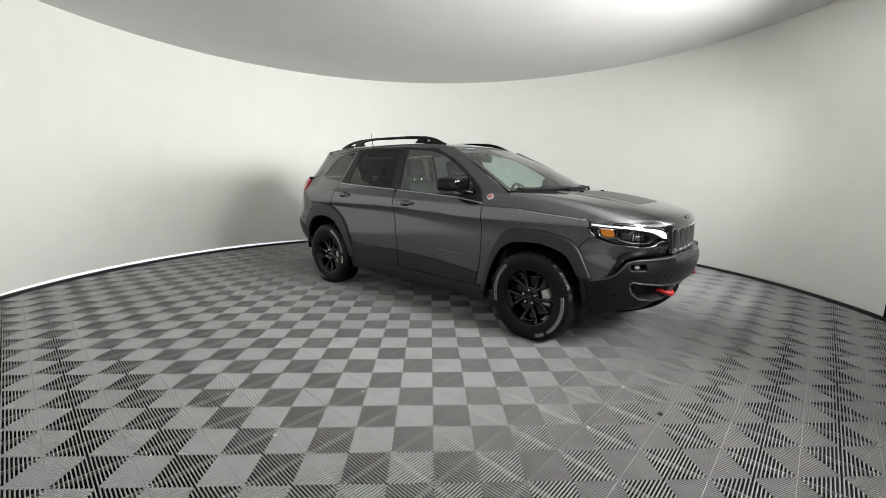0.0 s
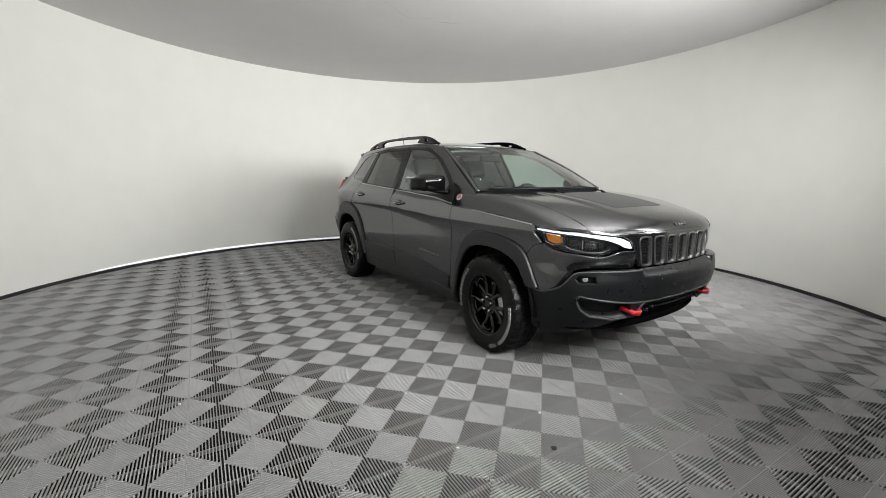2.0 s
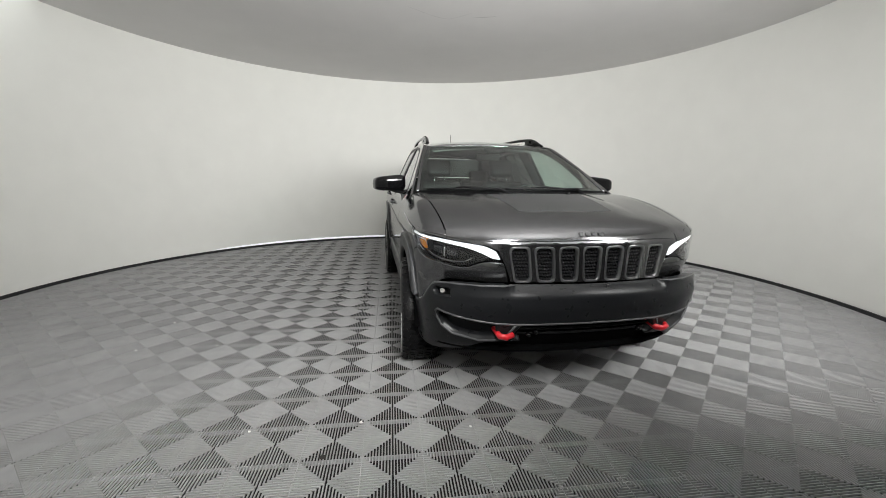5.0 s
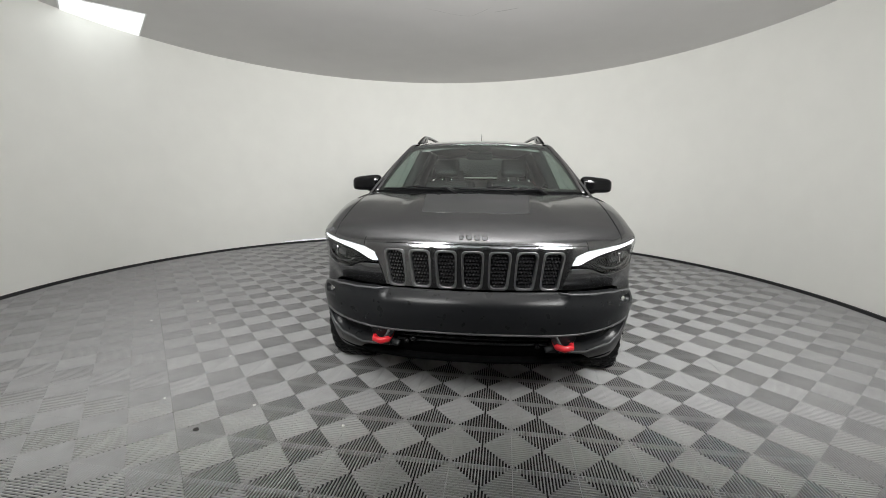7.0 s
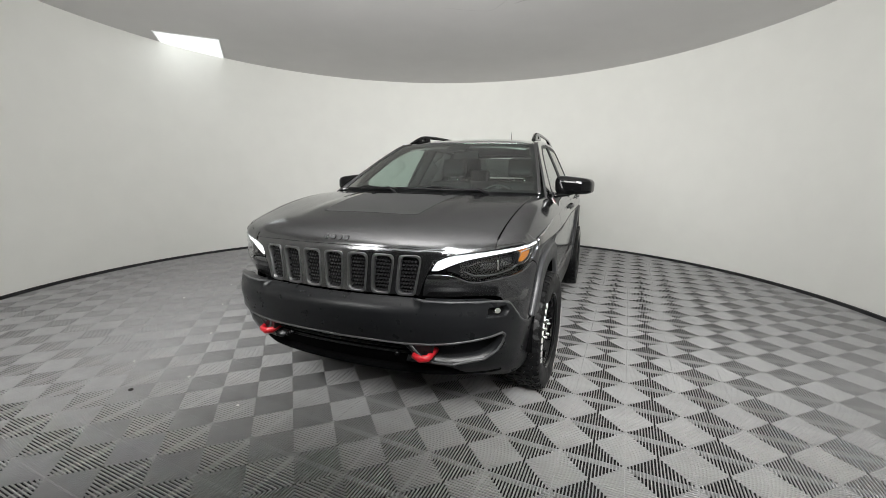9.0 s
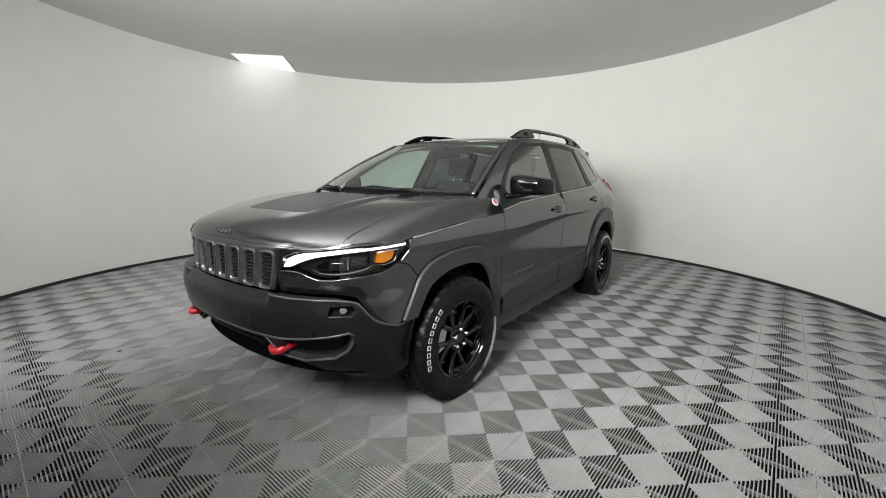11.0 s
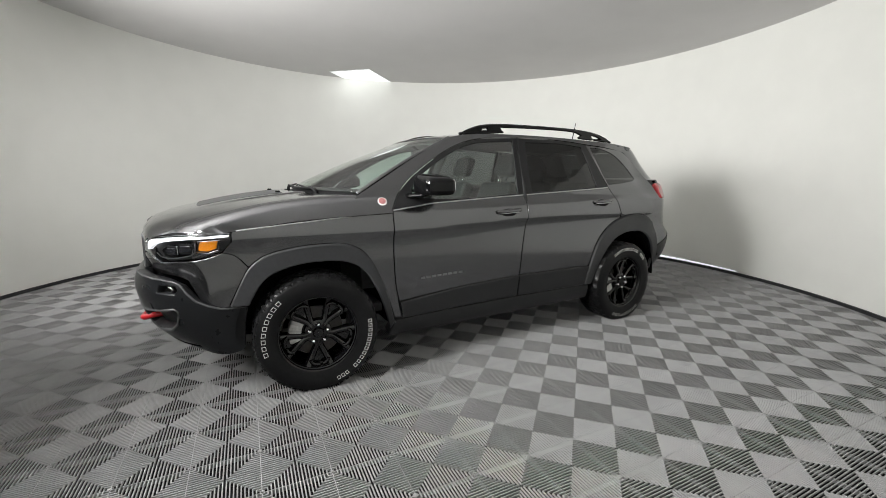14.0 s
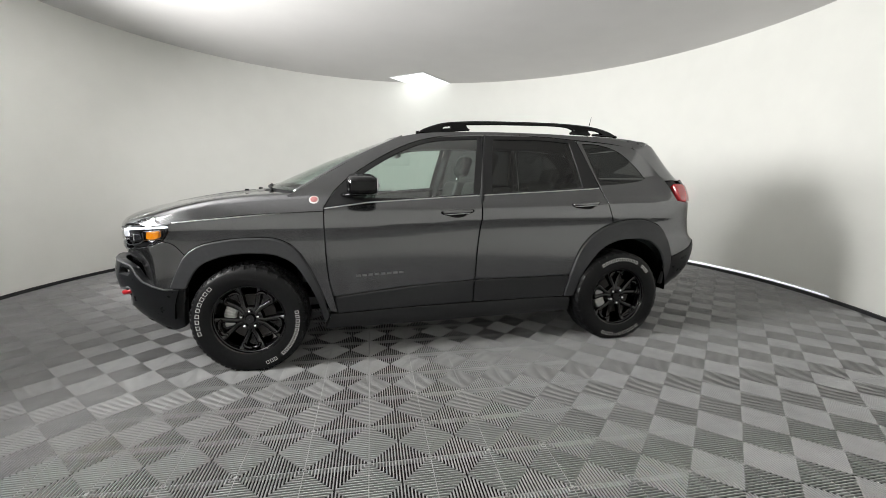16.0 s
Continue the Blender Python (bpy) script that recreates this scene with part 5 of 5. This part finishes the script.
for x, y, spin in ((1.357, 1, 0), (-1.41, 1, 112), (1.357, -1, 0), (-1.41, -1, 60)):
    m = Matrix.Translation((x, 0.832 if y > 0 else -0.822, HUB_Z)) @ pose(0, 0, 0, 0, 0, -4 if x > 0 else 0) @ pose(0, 0, 0, 0, 0, 0 if y > 0 else 180) @ Matrix.Diagonal((0.995, 1, 0.995, 1))
    w = put("wheel", "wheel", car, m @ pose(0, 0, 0, 0, spin, 0), "gloss black alloy wheel with split spokes")
    put("tyre", "tyre", w, pose(0, 0, 0, 0, -spin, 0), "all-terrain tyre with white outlined marks")
    for k in range(5):
        put("spoke", "spoke", w, pose(0, 0, 0, 0, -(126 + 72 * k), 0))
    for key, first, step, count in (("wide_bar", -14, 7.4, 9), ("narrow_bar", 171, 5.7, 11), ("narrow_bar", 240, 5.2, 3)):
        for i in range(count):
            put("sidewall_mark", key, w, pose(0, 0, 0, 0, -(first + i * step), 0))
    for k in range(5):
        a = radians(90 + 72 * k)
        put("wheel_nut", "wheel_nut", w, Matrix.Translation((0.055 * math.cos(a), 0.084, 0.056 * math.sin(a))), "bright steel wheel nut")
    put("brake_disc", "brake_disc", w, Matrix(), "bare steel brake disc")
    put("brake_caliper", "brake_caliper", w, pose(0, 0, 0, 0, -spin + (0 if y > 0 else 180) + y * (-10 if x > 0 else 14), 0), "grey brake caliper")


def well(x):
    def make(bm):
        segs = 28
        rings = []
        for y in (0.50, 0.90):
            rings.append([bm.verts.new((x + (0.445 if y < 0.8 else 0.452) * math.cos(a), y, 0.385 + 0.445 * math.sin(a))) for a in np.linspace(-0.02, math.pi + 0.02, segs)])
        for i in range(segs - 1):
            bm.faces.new((rings[0][i], rings[0][i + 1], rings[1][i + 1], rings[1][i]))
        bm.faces.new(rings[0])

    return make


for x in (1.36, -1.435):
    both_bm("wheel_well", well(x), M_WELL, car, "black wheel arch liner", sharp=40)
bm = bmesh.new()
box(bm, (0, 0, 0.30), (3.9, 0.96, 0.10), bevel=0.03)
box(bm, (0.0, 0, 0.33), (1.7, 1.62, 0.12), bevel=0.03)
box(bm, (-2.0, 0, 0.45), (0.32, 1.3, 0.2), bevel=0.03)
part("underbody", bm, M_WELL, car)
bm = bmesh.new()
box(bm, (1.62, 0, 0.66), (1.0, 0.96, 0.56), bevel=0.05)
box(bm, (2.10, 0, 0.72), (0.16, 1.1, 0.34), bevel=0.03)
part("engine_bay", bm, M_WELL, car)

# ---- cabin ----
bm = bmesh.new()
box(bm, (-0.45, 0, 0.42), (2.9, 1.6, 0.06), bevel=0.01)
part("cabin_floor", bm, M_TRIM_IN, car)


def dash_bm():
    bm = bmesh.new()
    prof = [(1.20, 1.10), (1.02, 1.155), (0.85, 1.165), (0.66, 1.13), (0.60, 1.06), (0.62, 0.95), (0.70, 0.80), (0.80, 0.55), (1.15, 0.55)]
    rows = []
    for y in np.linspace(-0.76, 0.76, 25):
        hump = 0.02 * math.exp(-(((y - 0.36) / 0.17) ** 2))
        rows.append([bm.verts.new((x - 0.12 * (abs(y) / 0.76) ** 2 * (x > 0.9), y, z + hump * (x < 0.9) * (z > 1.0))) for x, z in prof])
    for a, b in zip(rows, rows[1:]):
        for i in range(len(prof)):
            j = (i + 1) % len(prof)
            bm.faces.new((a[i], a[j], b[j], b[i]))
    bm.faces.new(rows[0])
    bm.faces.new(rows[-1][::-1])
    bmesh.ops.recalc_face_normals(bm, faces=bm.faces)
    return bm


dash = part("dashboard", dash_bm(), M_TRIM_IN, car, "dark soft-touch dashboard", sharp=40)
bm = bmesh.new()
ring_m = pose(0.54, 0.36, 1.065, 0, -24, 0) @ pose(0, 0, 0, 0, 90, 0)
tube(bm, [ring_m @ Vector((0.185 * math.cos(a), 0.185 * math.sin(a), 0)) for a in np.linspace(0, 2 * np.pi, 40, endpoint=False)], 0.014, 10, closed=True)
part("steering_wheel", bm, M_SEAT, dash, "black leather steering wheel", smooth=True)
bm = bmesh.new()
box(bm, (0, 0, 0.02), (0.15, 0.13, 0.05), ring_m, bevel=0.02)
for a in (0, 180, -90):
    box(bm, (0.12, 0, 0.015), (0.11, 0.035, 0.02), ring_m @ pose(0, 0, 0, 0, 0, a), bevel=0.006, segs=1)
part("steering_hub", bm, M_TRIM_IN, dash)
bm = bmesh.new()
box(bm, (0.35, 0, 0.72), (0.9, 0.22, 0.36), bevel=0.03)
part("centre_console", bm, M_TRIM_IN, car)


def cushion(bm, c, size, m, bevel=0.05):
    box(bm, c, size, m, bevel=bevel, segs=4)


def seat(x, y, rear=False):
    m = pose(x, y, 0)
    wide = 0.50 if not rear else 0.60
    bm = bmesh.new()
    cushion(bm, (0.05, 0, 0.63), (0.52, wide, 0.17), m)
    ob = part("rear_seat" if rear else "front_seat", bm, M_SEAT, car, "black leather car seat", smooth=True)
    bm = bmesh.new()
    lean = m @ pose(-0.20, 0, 0.66, 0, -20, 0)
    cushion(bm, (0, 0, 0.305), (0.14, wide * 0.94, 0.64), lean, 0.055)
    if not rear:
        for s in (-1, 1):
            cushion(bm, (0.05, s * 0.20, 0.24), (0.09, 0.09, 0.42), lean, 0.035)
    part("seat_back", bm, M_SEAT, ob, smooth=True)
    top = 0.735 if not rear else 0.62
    bm = bmesh.new()
    cushion(bm, (0.0, 0, top + 0.06), (0.10, 0.27, 0.20), lean, 0.05)
    part("headrest", bm, M_SEAT, ob, smooth=True)
    for s in (-1, 1):
        bm = bmesh.new()
        tube(bm, [lean @ Vector((0, s * 0.055, top - 0.14)), lean @ Vector((0, s * 0.055, top + 0.02))], 0.0075, 8)
        part("headrest_post", bm, M_CHROME, ob, "polished headrest post", smooth=True)


for y in (0.37, -0.37):
    seat(0.02, y)
for y in (0.36, -0.36):
    seat(-0.98, y, True)
bm = bmesh.new()
box(bm, (0.26, 0.0, 1.50), (0.03, 0.24, 0.07), pose(0, 0, 0), bevel=0.012)
tube(bm, [(0.26, 0, 1.53), (0.31, 0, 1.565)], 0.012, 8)
part("rear_view_mirror", bm, M_BLACK, car, "black rear-view mirror", smooth=False)


def pillar_trim(bm):
    tube(bm, [Vector(wrap(u, z, -0.05)) for u, z in ((-0.26, 1.10), (-0.30, 1.35), (-0.36, 1.60))], 0.05, 8, squash=(0.5, 1))


def rear_trim(bm):
    tube(bm, [Vector(wrap(u, z, -0.06)) for u, z in ((-1.16, 1.20), (-1.12, 1.40), (-1.09, 1.58))], 0.05, 8, squash=(0.5, 1))


both_bm("pillar_trim", rear_trim, M_TRIM_IN, car, smooth=True, sharp=None)
both_bm("pillar_trim", pillar_trim, M_TRIM_IN, car, smooth=True, sharp=None)


def door_card(bm):
    for u0, u1 in ((0.78, -0.2), (-0.24, -1.2)):
        us = np.linspace(u0, u1, 12)
        a = [bm.verts.new(wrap(u, np.interp(-u, [-0.86, 1.25], [1.07, 1.205]), -0.035)) for u in us]
        b = [bm.verts.new(Vector(wrap(u, 0.95, -0.085))) for u in us]
        c = [bm.verts.new(Vector(wrap(u, 0.45, -0.09))) for u in us]
        for p, q in ((a, b), (b, c)):
            for i in range(11):
                bm.faces.new((p[i], p[i + 1], q[i + 1], q[i]))


both_bm("door_card", door_card, M_TRIM_IN, car, "dark inner door lining", sharp=40)

# ---- ribbed floor tiles ----
TILE = 0.4037
TILE_TURN = 87.0 + 45.0
TILE_AT = (2.265, 0.221)


def tile_mesh():
    """One tile: four quarters whose ribs run square to the line from its middle to each corner."""
    q = TILE / 2
    verts, faces = [], []

    def bar(p0, p1, p2, p3, z0, z1, crown=0.0):
        """A rib between corner pairs (p0, p1) and (p3, p2), its top edges chamfered by crown."""
        n = len(verts)
        ring = [Vector(p) for p in (p0, p1, p2, p3)]
        levels = [(z0, ring)]
        if crown:
            mid = [(ring[0] + ring[3]) / 2, (ring[1] + ring[2]) / 2]
            inner = [ring[0].lerp(mid[0], 0.40), ring[1].lerp(mid[1], 0.40), ring[2].lerp(mid[1], 0.40), ring[3].lerp(mid[0], 0.40)]
            levels += [(z1 - crown, ring), (z1, inner)]
        else:
            levels.append((z1, ring))
        for z, loop in levels:
            verts.extend((p[0], p[1], z) for p in loop)
        for k in range(len(levels) - 1):
            lo, hi = n + 4 * k, n + 4 * k + 4
            faces.extend((lo + i, lo + (i + 1) % 4, hi + (i + 1) % 4, hi + i) for i in range(4))
        top = n + 4 * (len(levels) - 1)
        faces.append((top, top + 1, top + 2, top + 3))

    g = 0.0004
    step, slit, deep = q / 10.0, 0.0011, -0.026
    half = step * 0.19
    for sx in (1, -1):
        for sy in (1, -1):
            # ribs are lines x + y = c in the quarter, parted at the diagonal
            for k in range(20):
                c = step * (k + 0.5)
                ends = []
                for cc in (c - half, c + half):
                    lo, hi = max(g, cc - (q - g)), min(q - g, cc - g)
                    ends.append((lo, hi, cc))
                for side in (0, 1):
                    quad = []
                    for lo, hi, cc in ends:
                        x0, x1 = (lo, cc / 2 - slit) if side == 0 else (cc / 2 + slit, hi)
                        quad.append(((x0, cc - x0), (x1, cc - x1)))
                    (a0, b0), (a1, b1) = quad
                    if max(b0[0] - a0[0], b1[0] - a1[0]) < 0.0015:
                        continue
                    ring = [(sx * x, sy * y) for x, y in (a0, b0, b1, a1)]
                    if sx * sy < 0:
                        ring = ring[::-1]
                    bar(*ring, -0.0078, 0.0, 0.0015)
            # the lower spine along the quarter's diagonal
            w = 0.0013
            ring = [(sx * x, sy * y) for x, y in ((0.004 + w, 0.004 - w), (q - w, q - 3 * w), (q - 3 * w, q - w), (0.004 - w, 0.004 + w))]
            if sx * sy < 0:
                ring = ring[::-1]
            bar(*ring, deep, -0.0035)
    # round boss at the middle
    n = len(verts)
    for z in (-0.026, 0.0005):
        for i in range(8):
            a = math.pi * i / 4 + 0.39
            verts.append((0.006 * math.cos(a), 0.006 * math.sin(a), z))
    faces.append(tuple(range(n + 8, n + 16)))
    faces.extend((n + i, n + (i + 1) % 8, n + 8 + (i + 1) % 8, n + 8 + i) for i in range(8))
    me = bpy.data.meshes.new("floor_tile")
    me.from_pydata(verts, [], faces)
    me.update()
    return finish(me, M_TILE, False)


tile_data = tile_mesh()
turn = pose(*TILE_AT, 0, 0, 0, TILE_TURN)
places = []
for i in range(-26, 27):
    for j in range(-26, 27):
        at = turn @ Vector((i * TILE, j * TILE, 0))
        far = math.hypot(at.x - AX, at.y - AY)
        if far < WALL_R + 0.27:
            places.append((at, i, j))
# tiles of the front half, which the camera passes nearest, are single pieces; the rest are one sheet
places.sort(key=lambda p: -(p[0].x + 0.3 * abs(p[0].y)))
for n, (at, i, j) in enumerate(places[:300]):
    ob = new("floor_tile", tile_data)
    ob.parent = floor_ob
    ob.matrix_basis = Matrix.Translation(at) @ pose(0, 0, 0, 0, 0, TILE_TURN)
far_v, far_f = [], []
base_v = np.empty(len(tile_data.vertices) * 3)
tile_data.vertices.foreach_get("co", base_v)
base_v = base_v.reshape(-1, 3)
polys = [tuple(p.vertices) for p in tile_data.polygons]
ca, sa = math.cos(radians(TILE_TURN)), math.sin(radians(TILE_TURN))
for at, i, j in places[300:]:
    n = len(far_v)
    far_v.extend((at.x + ca * x - sa * y, at.y + sa * x + ca * y, z) for x, y, z in base_v)
    far_f.extend(tuple(n + v for v in p) for p in polys)
rest = mesh_part("floor_tiles", far_v, far_f, M_TILE, floor_ob, smooth=False)
tagged(rest, "grey ribbed plastic tiles farther back", kind="stuff")


# ---- small marks and litter ----
M_MARK = material("grey_ceiling_mark", (0.55, 0.54, 0.535), 0.8, vary=0.1, grain=30)
M_SCRAP = material("dark_dry_scrap", (0.02, 0.018, 0.016), 0.8, vary=0.3, grain=80)
M_FLECK = material("white_joint_spot", (0.72, 0.72, 0.70), 0.6, vary=0.1, grain=80)


def ceiling_line(name, pts, wide, label):
    bm = bmesh.new()
    edge = []
    for i, (x, y) in enumerate(pts):
        a, b = Vector(pts[max(0, i - 1)]), Vector(pts[min(len(pts) - 1, i + 1)])
        d = (b - a).normalized()
        w = wide * (0.5 if i in (0, len(pts) - 1) else 1.0)
        edge.append([bm.verts.new((x - d.y * w * k, y + d.x * w * k, CEIL_H - 0.0015)) for k in (-1, 1)])
    for p, q in zip(edge, edge[1:]):
        bm.faces.new((p[0], p[1], q[1], q[0]))
    tagged(part(name, bm, M_MARK), label, "mark")


ceiling_line("ceiling_crease", [(-0.80, -0.68), (-0.86, -0.58), (-0.93, -0.48), (-0.98, -0.40), (-1.03, -0.30), (-1.06, -0.22), (-1.06, -0.15), (-1.03, -0.11), (-0.93, -0.01), (-0.83, 0.08)], 0.0045, "thin grey curved crease in the ceiling fabric")
ceiling_line("ceiling_smudge", [(-0.97, 0.12), (-0.92, 0.26), (-0.87, 0.39)], 0.012, "faint grey smudge on the ceiling fabric")


def floor_bit(name, at, size, sides, mat, label, category, seed):
    rnd = random.Random(seed)
    bm = bmesh.new()
    top = [bm.verts.new((size * (0.6 + 0.5 * rnd.random()) * math.cos(2 * math.pi * k / sides), size * (0.5 + 0.5 * rnd.random()) * math.sin(2 * math.pi * k / sides), 0.003 + 0.004 * rnd.random())) for k in range(sides)]
    low = [bm.verts.new((v.co.x, v.co.y, 0.0)) for v in top]
    bm.faces.new(top)
    for k in range(sides):
        bm.faces.new((low[k], low[(k + 1) % sides], top[(k + 1) % sides], top[k]))
    ob = part(name, bm, mat)
    ob.location = (*at, 0.0)
    tagged(ob, label, category, "litter on the floor")


floor_bit("scrap", (2.45, -1.40), 0.017, 7, M_SCRAP, "small dark dry scrap lying on the ribbed tiles", "litter", 3)
# white spots that show at the tile joints, built as small flat pieces
for n, at in enumerate([(1.01, -2.34), (1.01, -2.90), (1.61, -1.76), (2.19, -1.79), (0.42, -2.89), (2.20, -1.23), (2.33, -0.66)]):
    floor_bit("fleck", at, 0.010, 6, M_FLECK, "tiny white spot where ribbed tiles join", "fleck", 10 + n)


# daylight that shows through the slit under the wall behind the car
M_SLIT = material("daylight_in_slit", (0.9, 0.9, 0.9), 0.6, emit=(0.90, 0.94, 1.0), emit_strength=0.8)


def slit(a0, a1, z0, z1, r0, r1):
    bm = bmesh.new()
    rings = []
    for f in np.linspace(0, 1, 64):
        a = radians(a0 + (a1 - a0) * f)
        h = (z1 - z0) * min(1.0, 0.35 + 3.0 * min(f, 1 - f))
        rings.append([bm.verts.new((AX + r * math.cos(a), AY + r * math.sin(a), z)) for r, z in ((r0, z0), (r0, z0 + h), (r1, z0 + h), (r1, z0))])
    for u, v in zip(rings, rings[1:]):
        for i in range(4):
            bm.faces.new((u[i], v[i], v[(i + 1) % 4], u[(i + 1) % 4]))
    bm.faces.new(rings[0])
    bm.faces.new(rings[-1][::-1])
    bmesh.ops.recalc_face_normals(bm, faces=bm.faces)
    return bm


tagged(part("trim_slit", slit(166.0, 226.0, 0.046, 0.066, WALL_R - 0.006, WALL_R - 0.001), M_SLIT), "narrow slit of white daylight above the black baseboard", "trim", kind="structure")
